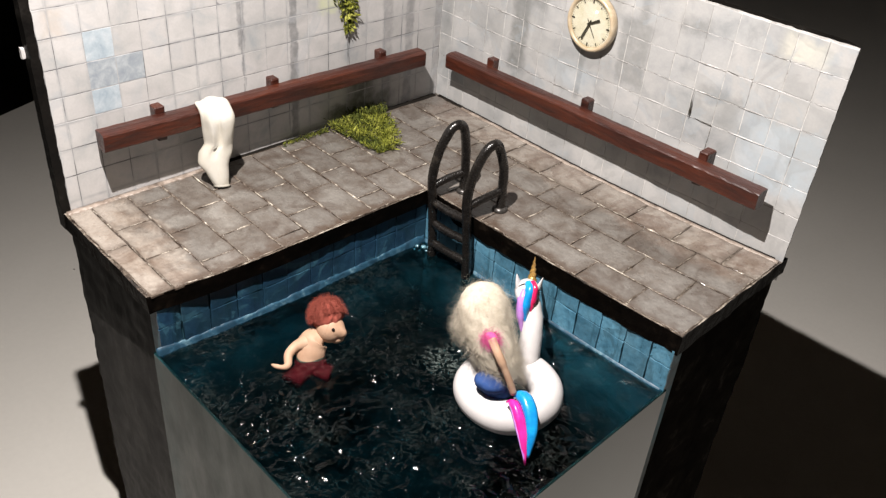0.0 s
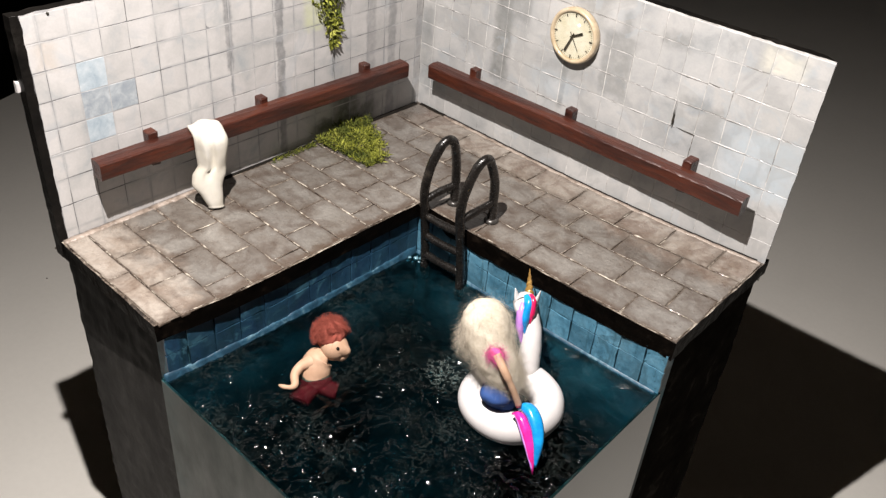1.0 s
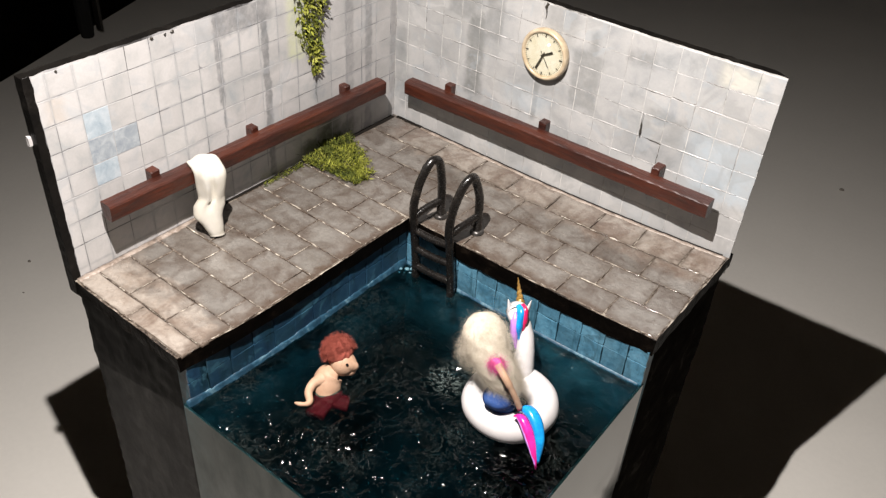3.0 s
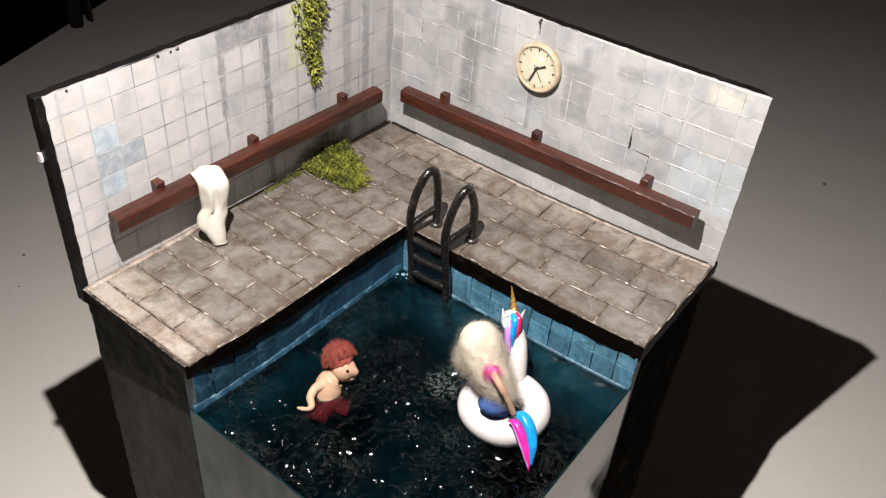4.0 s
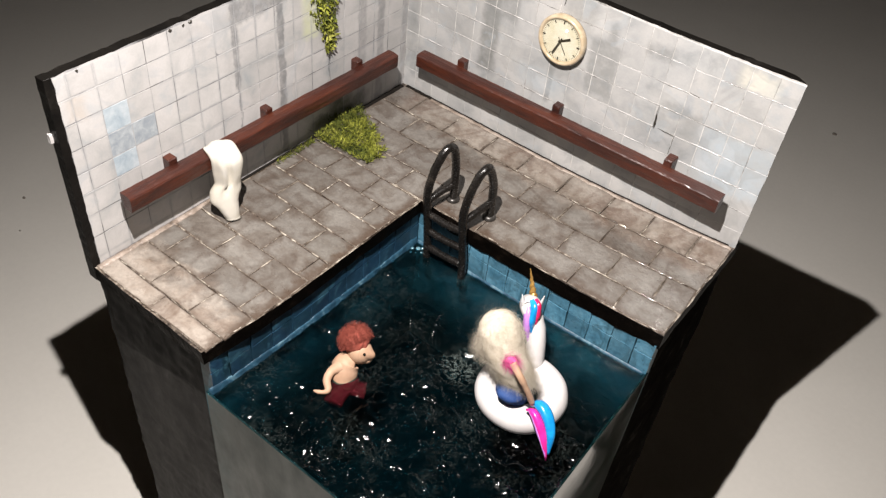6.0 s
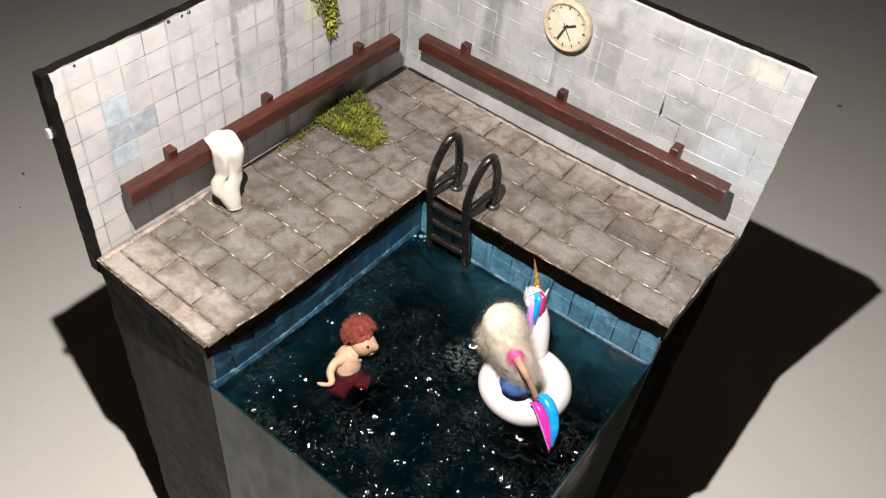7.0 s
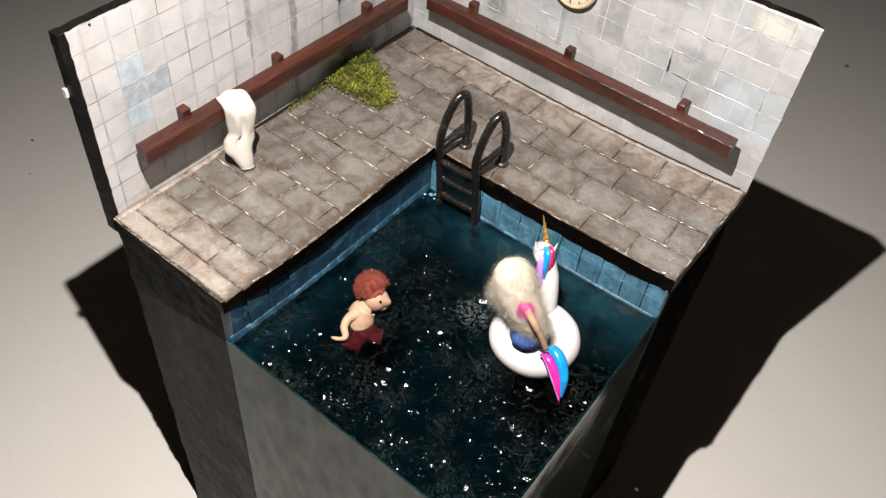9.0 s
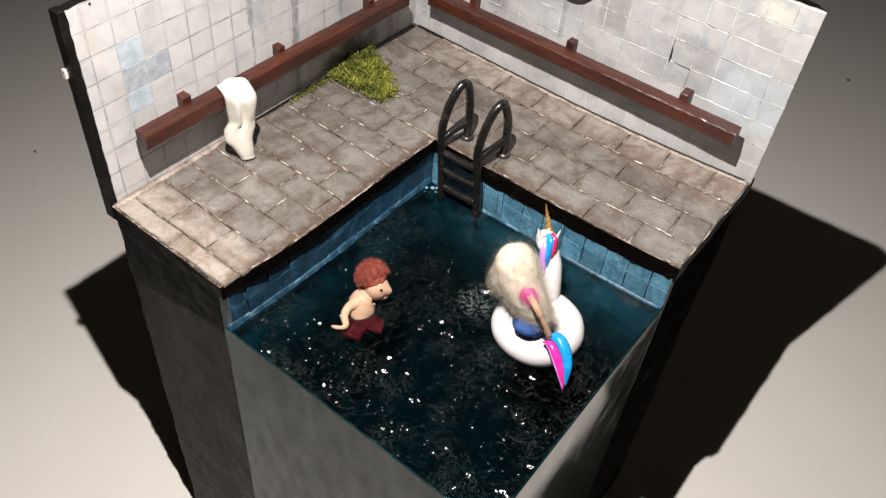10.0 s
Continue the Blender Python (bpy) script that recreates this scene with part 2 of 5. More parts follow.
# Grout tone is lightened partly to stand for white glints in the joints.
m_grout_r = surface("glossy_wall_grout", [(0.30, (0.07, 0.067, 0.062)), (0.40, (0.34, 0.335, 0.32)), (0.55, (0.56, 0.55, 0.53)), (0.75, (0.66, 0.65, 0.63))], 60, 0.2, 900, 0.15, 1.0, 320, depth=0.0010, coat=0.7)
m_black = surface("black_paint", [(0.3, (0.0045, 0.0042, 0.004)), (0.6, (0.009, 0.008, 0.007)), (0.8, (0.022, 0.02, 0.018))], 70, 0.45, 500, 0.3, 0.6, 260, depth=0.0009, specular=0.08)
# Near-black for the block's unlit faces, shade included; also the dark wall strips.
m_matt = surface("matt_near_black", [(0.3, (0.008, 0.0072, 0.0066)), (0.6, (0.016, 0.014, 0.012)), (0.82, (0.06, 0.054, 0.048))], 60, 0.6, 500, 0.3, 0.4, 260, depth=0.0008, specular=0.0)
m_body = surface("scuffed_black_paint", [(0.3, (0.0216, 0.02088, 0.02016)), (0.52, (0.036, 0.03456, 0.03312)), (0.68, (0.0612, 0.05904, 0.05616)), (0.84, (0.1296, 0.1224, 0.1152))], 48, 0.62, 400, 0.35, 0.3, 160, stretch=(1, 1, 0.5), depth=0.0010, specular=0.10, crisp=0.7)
# Shadow of the deck overhang, painted as a near-black band at the top.
nt, nodes, link = links(m_body)
ax = axes(nt)
wob = maths(nt, "MULTIPLY_ADD", noise_tex(nt, position(nt), 34, 4, 0.6, 0.4), 0.012)
wob.node.inputs[2].default_value = -0.006
line = maths(nt, "ADD", maths(nt, "ADD", ax[2], wob), maths(nt, "MULTIPLY", ax[0], -0.24))
overhang_shade = band(nt, line, DECK - 0.0716, 0.6, 0.0016)
link.new(mixc(nt, overhang_shade, nodes["Principled BSDF"].inputs["Base Color"].links[0].from_socket, (0.005, 0.0045, 0.004)), nodes["Principled BSDF"].inputs["Base Color"])
m_edge = surface("dark_brown_edge_paint", [(0.3, (0.001375, 0.001045, 0.000825)), (0.56, (0.003025, 0.0022, 0.00165)), (0.78, (0.0165, 0.01155, 0.00825))], 110, 0.45, 700, 0.3, 0.7, 300, depth=0.0008, specular=0.04, coat=0.0)
m_bed = surface("paving_mortar", [(0.40, (0.0187, 0.0136, 0.0102)), (0.47, (0.051, 0.03825, 0.0289)), (0.55, (0.17, 0.1403, 0.1105)), (0.65, (0.425, 0.3825, 0.323))], 62, 0.20, 800, 0.25, 1.0, 300, depth=0.0012, coat=0.6, crisp=0.7)
STONE = [(0.24, (0.07513, 0.06013, 0.05022)), (0.40, (0.1344, 0.1185, 0.1024)), (0.52, (0.1609, 0.1485, 0.1332)), (0.64, (0.1811, 0.1686, 0.1517)), (0.84, (0.2386, 0.2187, 0.1979))]
m_paver = surface("grey_paving_stone", STONE, 58, 0.30, 420, 0.30, 0.8, 260, spread=0.26, depth=0.0010, coat=0.55, crisp=0.62)
add_wash(m_paver, 52, 0.57, 0.08, (0.052, 0.034, 0.024), 0.55)
add_pale_areas(m_paver)
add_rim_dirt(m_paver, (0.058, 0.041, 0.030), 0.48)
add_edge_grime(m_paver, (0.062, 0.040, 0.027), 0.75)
m_worn = surface("worn_stone_edge", [(0.34, (0.04, 0.0272, 0.0192)), (0.46, (0.084, 0.064, 0.048)), (0.56, (0.136, 0.116, 0.096)), (0.68, (0.288, 0.256, 0.208))], 95, 0.58, 600, 0.25, 1.0, 520, depth=0.0016, specular=0.3, crisp=0.68)
m_pool_back = surface("deep_blue_tile", [(0.3, (0.0095, 0.030, 0.066)), (0.5, (0.0165, 0.056, 0.107)), (0.65, (0.024, 0.077, 0.133)), (0.85, (0.057, 0.146, 0.212))], 60, 0.35, 700, 0.3, 0.4, 350, spread=0.3)
m_pool_side = surface("turquoise_tile", [(0.3, (0.0445, 0.1385, 0.2126)), (0.5, (0.08407, 0.2225, 0.3214)), (0.7, (0.1236, 0.2818, 0.3857)), (0.88, (0.2967, 0.4352, 0.5044))], 85, 0.32, 420, 0.45, 0.6, 300, spread=0.35)
add_wash(m_pool_side, 55, 0.56, 0.05, (0.035, 0.085, 0.115), 0.6)
add_drips(m_pool_side, (0.012, 0.045, 0.062), 0.75)
add_drips(m_pool_back, (0.006, 0.024, 0.036), 0.8)
add_wash(m_pool_back, 60, 0.60, 0.03, (0.06, 0.17, 0.23), 0.5)
add_wash(m_pool_back, 34, 0.55, 0.06, (0.010, 0.034, 0.050), 0.6)
m_pool_joint = surface("dark_blue_joint", [(0.3, (0.008, 0.030, 0.045)), (0.5, (0.020, 0.070, 0.095)), (0.7, (0.060, 0.160, 0.210))], 70, 0.5)
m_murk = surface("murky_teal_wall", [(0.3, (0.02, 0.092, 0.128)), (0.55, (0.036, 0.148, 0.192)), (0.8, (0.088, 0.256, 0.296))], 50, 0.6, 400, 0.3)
# Light lost with depth is painted in: ragged darkening towards the bottom.
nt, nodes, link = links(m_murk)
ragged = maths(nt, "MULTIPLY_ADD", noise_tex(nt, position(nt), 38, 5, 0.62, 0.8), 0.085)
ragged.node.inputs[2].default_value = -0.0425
depth_fade = ramp(nt, maths(nt, "MULTIPLY", maths(nt, "SUBTRACT", maths(nt, "ADD", axes(nt)[2], ragged), 0.262), 10.0), [(0.15, 1.0), (0.50, 0.70), (0.85, 0.0)])
link.new(mixc(nt, depth_fade, nodes["Principled BSDF"].inputs["Base Color"].links[0].from_socket, (0.004, 0.014, 0.014)), nodes["Principled BSDF"].inputs["Base Color"])
m_rim = surface("pale_blue_waterline", [(0.40, (0.008, 0.034, 0.060)), (0.55, (0.020, 0.070, 0.115)), (0.72, (0.12, 0.22, 0.27))], 120, 0.45, 500, 0.25, 0.4, 200, depth=0.0006)
m_bubble = surface("pale_glossy_resin", [(0.3, (0.04, 0.12, 0.16)), (0.7, (0.16, 0.30, 0.36))], 300, 0.2, coat=1.0)
m_pool_bed = surface("murky_pool_bottom", [(0.35, (0.0025, 0.0065, 0.0075)), (0.6, (0.005, 0.016, 0.019)), (0.8, (0.009, 0.032, 0.034))], 45, 0.8, 300, 0.4, specular=0.0)
WOOD = [(0.28, (0.0085, 0.0026, 0.0017)), (0.42, (0.0320, 0.0072, 0.0038)), (0.58, (0.0600, 0.0132, 0.0055)), (0.72, (0.0900, 0.0230, 0.0090)), (0.86, (0.2200, 0.0950, 0.0500))]
m_wood_y = surface("red_brown_stained_wood", WOOD, 130, 0.40, 900, 0.28, 1.0, 420, stretch=(1, 0.16, 1), depth=0.0010, coat=0.14, crisp=0.7)
m_wood_x = surface("red_brown_stained_timber", WOOD, 130, 0.40, 900, 0.28, 1.0, 420, stretch=(0.16, 1, 1), depth=0.0010, coat=0.14, crisp=0.7)
m_towel = surface("cream_clay", [(0.3, (0.462, 0.4284, 0.3528)), (0.5, (0.5124, 0.4872, 0.4284)), (0.75, (0.546, 0.5292, 0.4872))], 60, 0.5, 500, 0.06, 0.15, 200)
m_metal = surface("blackened_metal", [(0.3, (0.005, 0.0045, 0.004)), (0.6, (0.010, 0.0085, 0.0075)), (0.84, (0.045, 0.038, 0.03))], 160, 0.26, 700, 0.3, 0.6, 600, specular=0.6)
m_steel = surface("worn_steel", [(0.3, (0.025, 0.022, 0.020)), (0.7, (0.075, 0.07, 0.065))], 200, 0.32, metal=0.4)
m_vinyl = surface("white_clay", [(0.3, (0.4738, 0.454, 0.4501)), (0.7, (0.5369, 0.5211, 0.5132))], 70, 0.42, 500, 0.05, 0.25, 160)
m_pink = surface("magenta_gloss_paint", [(0.3, (0.62, 0.015, 0.22)), (0.7, (0.80, 0.03, 0.34))], 150, 0.3, coat=0.4)
m_blue = surface("sky_blue_gloss_paint", [(0.3, (0.005, 0.20, 0.55)), (0.7, (0.012, 0.32, 0.72))], 150, 0.3, coat=0.4)
m_violet = surface("lilac_gloss_paint", [(0.3, (0.36, 0.13, 0.50)), (0.7, (0.52, 0.25, 0.66))], 150, 0.3, coat=0.4)
m_red = surface("crimson_gloss_paint", [(0.3, (0.48, 0.01, 0.06)), (0.7, (0.66, 0.015, 0.11))], 150, 0.3, coat=0.4)
m_gold = surface("gold_paint", [(0.3, (0.30, 0.16, 0.04)), (0.7, (0.55, 0.33, 0.09))], 300, 0.35, metal=0.55)
m_dark = surface("dark_ink", [(0.3, (0.02, 0.018, 0.014)), (0.7, (0.05, 0.042, 0.03))], 200, 0.5)
m_skin = surface("skin_tone_clay", [(0.3, (0.37, 0.232, 0.152)), (0.7, (0.45, 0.30, 0.208))], 100, 0.62, 500, 0.08, 0.35, 260, specular=0.3)
m_redhair = surface("red_wool", [(0.3, (0.279, 0.063, 0.045)), (0.7, (0.414, 0.1125, 0.081))], 300, 0.9, island=0.55, specular=0.2)
m_blond = surface("pale_wool", [(0.3, (0.4126, 0.3611, 0.2853)), (0.7, (0.5305, 0.4838, 0.4035))], 110, 0.95, island=0.18, specular=0.1)
m_pinkwool = surface("pink_wool", [(0.3, (0.55, 0.06, 0.22)), (0.7, (0.68, 0.16, 0.34))], 200, 0.9, specular=0.1)
m_short_r = surface("red_cloth_paint", [(0.3, (0.30, 0.008, 0.011)), (0.7, (0.44, 0.014, 0.018))], 150, 0.85, specular=0.1)
m_short_b = surface("blue_cloth_paint", [(0.3, (0.018, 0.045, 0.15)), (0.7, (0.04, 0.085, 0.24))], 150, 0.85, specular=0.1)
m_moss = surface("moss_flock", [(0.3, (0.1104, 0.1288, 0.01656)), (0.5, (0.2208, 0.2346, 0.0322)), (0.75, (0.3956, 0.3956, 0.1012))], 120, 0.8, island=0.7, specular=0.2)
m_moss_dark = surface("dark_moss_flock", [(0.3, (0.030, 0.045, 0.010)), (0.55, (0.10, 0.115, 0.020)), (0.8, (0.22, 0.20, 0.035))], 120, 0.8, island=0.7, specular=0.2)
m_brass = surface("cream_brass_rim", [(0.3, (0.33, 0.25, 0.15)), (0.55, (0.47, 0.38, 0.26)), (0.8, (0.62, 0.55, 0.43))], 120, 0.36, 500, 0.15, coat=0.3)
m_dial = surface("aged_cream_dial", [(0.3, (0.627, 0.589, 0.456)), (0.5, (0.703, 0.6745, 0.5795)), (0.7, (0.741, 0.7268, 0.6555))], 110, 0.5, 500, 0.08)
m_table = surface("off_white_table_top", [(0.3, (0.84, 0.813, 0.752)), (0.7, (0.88, 0.853, 0.792))], 6, 0.55, 160, 0.05, 0.05, 200)
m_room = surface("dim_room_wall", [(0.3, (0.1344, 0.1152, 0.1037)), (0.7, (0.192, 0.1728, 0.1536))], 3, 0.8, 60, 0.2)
# Paler copy for the unseen walls and ceiling, to fill shadows by bounce.
m_roombounce = surface("pale_bounce_wall", [(0.3, (0.3713, 0.3276, 0.2839)), (0.7, (0.4805, 0.415, 0.3494))], 3, 0.8, 60, 0.2)
m_floor = surface("dark_room_floor", [(0.3, (0.13, 0.1222, 0.1118)), (0.7, (0.195, 0.182, 0.1638))], 5, 0.85, 60, 0.2)
m_roomdark = surface("black_cloth", [(0.3, (0.008, 0.008, 0.008)), (0.7, (0.015, 0.014, 0.013))], 5, 0.85, 60, 0.2)


def clear(name, tint, rough, ior, through_part, bump_scale=0, bump=0.0, gloss_rough=0.0):
    """Clear resin or glass: what is behind it shows, straight and bent, under a mirror-like skin."""
    mat = bpy.data.materials.new(name)
    mat.use_nodes = True
    nt, nodes, link = links(mat)
    nodes.remove(nodes["Principled BSDF"])
    tr, rf, gl = (nodes.new("ShaderNodeBsdf" + k) for k in ("Transparent", "Refraction", "Glossy"))
    tr.inputs["Color"].default_value = rf.inputs["Color"].default_value = (*tint, 1)
    rf.inputs["IOR"].default_value, rf.inputs["Roughness"].default_value = ior, rough
    gl.inputs["Roughness"].default_value = max(rough, gloss_rough)
    inner, outer = nodes.new("ShaderNodeMixShader"), nodes.new("ShaderNodeMixShader")
    fr = nodes.new("ShaderNodeFresnel")
    fr.inputs["IOR"].default_value = ior
    inner.inputs[0].default_value = through_part
    link.new(rf.outputs[0], inner.inputs[1])
    link.new(tr.outputs[0], inner.inputs[2])
    link.new(fr.outputs[0], outer.inputs[0])
    link.new(inner.outputs[0], outer.inputs[1])
    link.new(gl.outputs[0], outer.inputs[2])
    if bump:
        b = nodes.new("ShaderNodeBump")
        b.inputs["Strength"].default_value, b.inputs["Distance"].default_value = bump, 0.001
        link.new(noise_tex(nt, position(nt), bump_scale, 3, 0.5, 0.5), b.inputs["Height"])
        for n in (rf, gl, fr):
            link.new(b.outputs[0], n.inputs["Normal"])
    link.new(outer.outputs[0], nodes["Material Output"].inputs["Surface"])
    return mat


m_water = clear("clear_teal_resin_water", (0.34, 0.60, 0.66), 0.02, 1.31, 0.5, 600, 0.12, 0.10)
SWIRL_AT = (0.190, -0.165)   # centre of a swirl of pale wisps
# teal clouds in the resin, denser along the tiled walls
nt, nodes, link = links(m_water)
ax = axes(nt)
wall_zone = maths(nt, "MAXIMUM", maths(nt, "MULTIPLY", band(nt, ax[0], 0.05, 0.122, 0.034), 0.4), band(nt, ax[1], -0.124, -0.05, 0.026))
cloud = ramp(nt, noise_tex(nt, position(nt), 42, 5, 0.62, 1.0), [(0.40, 0.12), (0.66, 1.0)])
murk = maths(nt, "MULTIPLY", maths(nt, "MULTIPLY", wall_zone, cloud), 0.09)
haze, veil = nodes.new("ShaderNodeBsdfDiffuse"), nodes.new("ShaderNodeMixShader")
haze.inputs["Color"].default_value = (0.03, 0.15, 0.20, 1)
surface_mix = nodes["Material Output"].inputs["Surface"].links[0].from_node
below = surface_mix.inputs[1].links[0].from_socket
link.new(murk, veil.inputs[0])
link.new(below, veil.inputs[1])
link.new(haze.outputs[0], veil.inputs[2])
link.new(veil.outputs[0], surface_mix.inputs[1])
thread = noise_tex(nt, position(nt), 150, 3, 0.6, 2.2)
ridge = maths(nt, "SUBTRACT", 1.0, maths(nt, "MULTIPLY", maths(nt, "ABSOLUTE", maths(nt, "SUBTRACT", thread, 0.5)), 34.0), True)
patch = ramp(nt, noise_tex(nt, position(nt), 38, 3, 0.55), [(0.46, 0.0), (0.66, 1.0)])
swirl = maths(nt, "MULTIPLY", band(nt, ax[0], SWIRL_AT[0] - 0.010, SWIRL_AT[0] + 0.010, 0.008), band(nt, ax[1], SWIRL_AT[1] - 0.010, SWIRL_AT[1] + 0.010, 0.008))
wisp = maths(nt, "MULTIPLY", ridge, maths(nt, "MAXIMUM", maths(nt, "MULTIPLY", patch, 0.045), maths(nt, "MULTIPLY", swirl, 0.30)))
wisp_tone, over = nodes.new("ShaderNodeBsdfDiffuse"), nodes.new("ShaderNodeMixShader")
wisp_tone.inputs["Color"].default_value = (0.40, 0.50, 0.47, 1)
link.new(wisp, over.inputs[0])
link.new(veil.outputs[0], over.inputs[1])
link.new(wisp_tone.outputs[0], over.inputs[2])
link.new(over.outputs[0], surface_mix.inputs[1])
m_glass = clear("clock_glass", (0.92, 0.915, 0.87), 0.10, 1.3, 1.0)
for lk in list(m_glass.node_tree.links):
    if lk.from_node.bl_idname == "ShaderNodeFresnel":
        lk.to_socket.default_value = 0.07
        m_glass.node_tree.links.remove(lk)
m_resin = surface("polished_resin_side", [(0.32, (0.00735, 0.01785, 0.01575)), (0.5, (0.01365, 0.02835, 0.0252)), (0.66, (0.0273, 0.04988, 0.04515)), (0.82, (0.06825, 0.0945, 0.0882))], 26, 0.10, 300, 0.2, 0.05, 9,
                  stretch=(1, 1, 0.4), depth=0.003, specular=0.6)
m_resin_front = surface("sanded_resin_front", [(0.34, (0.01296, 0.02016, 0.018)), (0.5, (0.0216, 0.03168, 0.0288)), (0.64, (0.03744, 0.0504, 0.04608)), (0.80, (0.072, 0.0936, 0.0864))], 30, 0.42, 300, 0.2, 0.15, 60,
                        stretch=(1, 1, 0.45), depth=0.002, specular=0.34)
nt, nodes, link = links(m_resin_front)
# Paler teal beside the block paints in light coming through the resin.
near_block = maths(nt, "MULTIPLY", band(nt, axes(nt)[0], 0.0, 0.104, 0.014), ramp(nt, noise_tex(nt, position(nt), 40, 4, 0.6, 0.6), [(0.36, 0.25), (0.62, 1.0)]))
link.new(mixc(nt, maths(nt, "MULTIPLY", near_block, 0.55), nodes["Principled BSDF"].inputs["Base Color"].links[0].from_socket, (0.060, 0.105, 0.108)), nodes["Principled BSDF"].inputs["Base Color"])
m_lining = surface("black_resin_depth", [(0.35, (0.003, 0.010, 0.012)), (0.65, (0.006, 0.022, 0.026)), (0.85, (0.012, 0.045, 0.05))], 40, 0.8, specular=0.0)
links(m_resin)[1]["Principled BSDF"].inputs["IOR"].default_value = 1.46
nt, nodes, link = links(m_resin)
polish = maths(nt, "MULTIPLY_ADD", noise_tex(nt, position(nt), 34, 4, 0.6, 0.6), 0.26, True)
polish.node.inputs[2].default_value = -0.055
link.new(polish, nodes["Principled BSDF"].inputs["Roughness"])


# ---- mesh helpers ----
def link_mesh(name, bm, mats, smooth=True):
    me = bpy.data.meshes.new(name)
    bm.normal_update()
    bm.to_mesh(me)
    bm.free()
    for m in mats if isinstance(mats, (list, tuple)) else [mats]:
        me.materials.append(m)
    if smooth:
        for p in me.polygons:
            p.use_smooth = True
    return new(name, me)


def part(name, bm, mats, parent, label="", smooth=True):
    ob = link_mesh(name, bm, mats, smooth)
    ob.parent = parent
    return tagged(ob, label)


def thing(name, label, category, group="", kind=""):
    return tagged(new(name), label, category, group, kind)


def add_box(bm, x0, x1, y0, y1, z0, z1, bevel=0.0, index=0, segments=1):
    made = bmesh.ops.create_cube(bm, size=1.0)["verts"]
    for v in made:
        v.co = Vector((x0 + (v.co.x + 0.5) * (x1 - x0), y0 + (v.co.y + 0.5) * (y1 - y0), z0 + (v.co.z + 0.5) * (z1 - z0)))
    faces = {f for v in made for f in v.link_faces}
    for f in faces:
        f.material_index = index
    if bevel:
        edges = list({e for v in made for e in v.link_edges})
        for f in bmesh.ops.bevel(bm, geom=edges, offset=bevel, segments=segments, affect="EDGES", profile=0.6)["faces"]:
            f.material_index = index


def catmull(points, steps):
    pts = [Vector(p) for p in points]
    pts = [2 * pts[0] - pts[1]] + pts + [2 * pts[-1] - pts[-2]]
    out = []
    for k in range(1, len(pts) - 2):
        a, b, c, d = pts[k - 1:k + 3]
        for s in range(steps):
            t = s / steps
            out.append(0.5 * (2 * b + (c - a) * t + (2 * a - 5 * b + 4 * c - d) * t * t + (3 * b - a - 3 * c + d) * t ** 3))
    return out + [pts[-2]]


def add_tube(bm, points, radii, seg=10, index=0, flat=1.0, up=(0, 0, 1), wob=0.0, rib=None):
    """A skin along points; flat squeezes it along its second axis; rib(angle, along) varies the radius."""
    rings, n = [], len(points)
    for k, p in enumerate(points):
        d = (Vector(points[min(k + 1, n - 1)]) - Vector(points[max(k - 1, 0)])).normalized()
        u = Vector(up)
        if abs(d.dot(u)) > 0.95:
            u = Vector((1, 0, 0))
        a = d.cross(u).normalized()
        b = a.cross(d).normalized()
        r = radii[k] if isinstance(radii, (list, tuple)) else radii
        ring = []
        for s in range(seg):
            w = 2 * math.pi * s / seg
            q = r * (rib(w, k / (n - 1)) if rib else 1.0)
            c = Vector(p) + a * math.cos(w) * q + b * math.sin(w) * q * flat
            if wob:
                c += noise.noise_vector(c * 300) * wob
            ring.append(bm.verts.new(c))
        rings.append(ring)
    faces = []
    for r0, r1 in zip(rings, rings[1:]):
        for s in range(seg):
            faces.append(bm.faces.new((r0[s], r0[(s + 1) % seg], r1[(s + 1) % seg], r1[s])))
    faces.append(bm.faces.new(list(reversed(rings[0]))))
    faces.append(bm.faces.new(rings[-1]))
    for f in faces:
        f.material_index = index


def add_ball(bm, centre, size, index=0, sub=3, wob=0.0, wscale=200, turn=None):
    made = bmesh.ops.create_icosphere(bm, subdivisions=sub, radius=1.0)["verts"]
    m = turn.to_3x3() if turn else Matrix.Identity(3)
    for v in made:
        v.co = m @ Vector((v.co.x * size[0], v.co.y * size[1], v.co.z * size[2])) + Vector(centre)
        if wob:
            v.co += noise.noise_vector(v.co * wscale) * wob
    for f in {f for v in made for f in v.link_faces}:
        f.material_index = index


def add_strand(bm, pts, width, index):
    """A thin tapering fibre, three-sided."""
    rings = []
    n = len(pts)
    for k, p in enumerate(pts):
        w = width * (1 - 0.7 * k / (n - 1))
        d = (pts[min(k + 1, n - 1)] - pts[max(k - 1, 0)]).normalized()
        a = d.orthogonal().normalized()
        b = d.cross(a)
        rings.append([bm.verts.new(p + (a * math.cos(q) + b * math.sin(q)) * w) for q in (0, 2.1, 4.2)])
    for r0, r1 in zip(rings, rings[1:]):
        for s in range(3):
            bm.faces.new((r0[s], r0[(s + 1) % 3], r1[(s + 1) % 3], r1[s])).material_index = index


def add_leaf(bm, p, d, side, length, width, fold, index=0):
    """A small folded leaf: two wings along a midrib."""
    d, side = d.normalized(), side.normalized()
    nrm = d.cross(side)
    a, b, c = p, p + d * length * 0.5 + nrm * fold, p + d * length
    l, r = p + d * length * 0.45 + side * width, p + d * length * 0.45 - side * width
    va, vb, vc, vl, vr = (bm.verts.new(q) for q in (a, b, c, l, r))
    for f in ((va, vb, vl), (vb, vc, vl), (va, vr, vb), (vb, vr, vc)):
        bm.faces.new(f).material_index = index


rnd = random.Random(7)

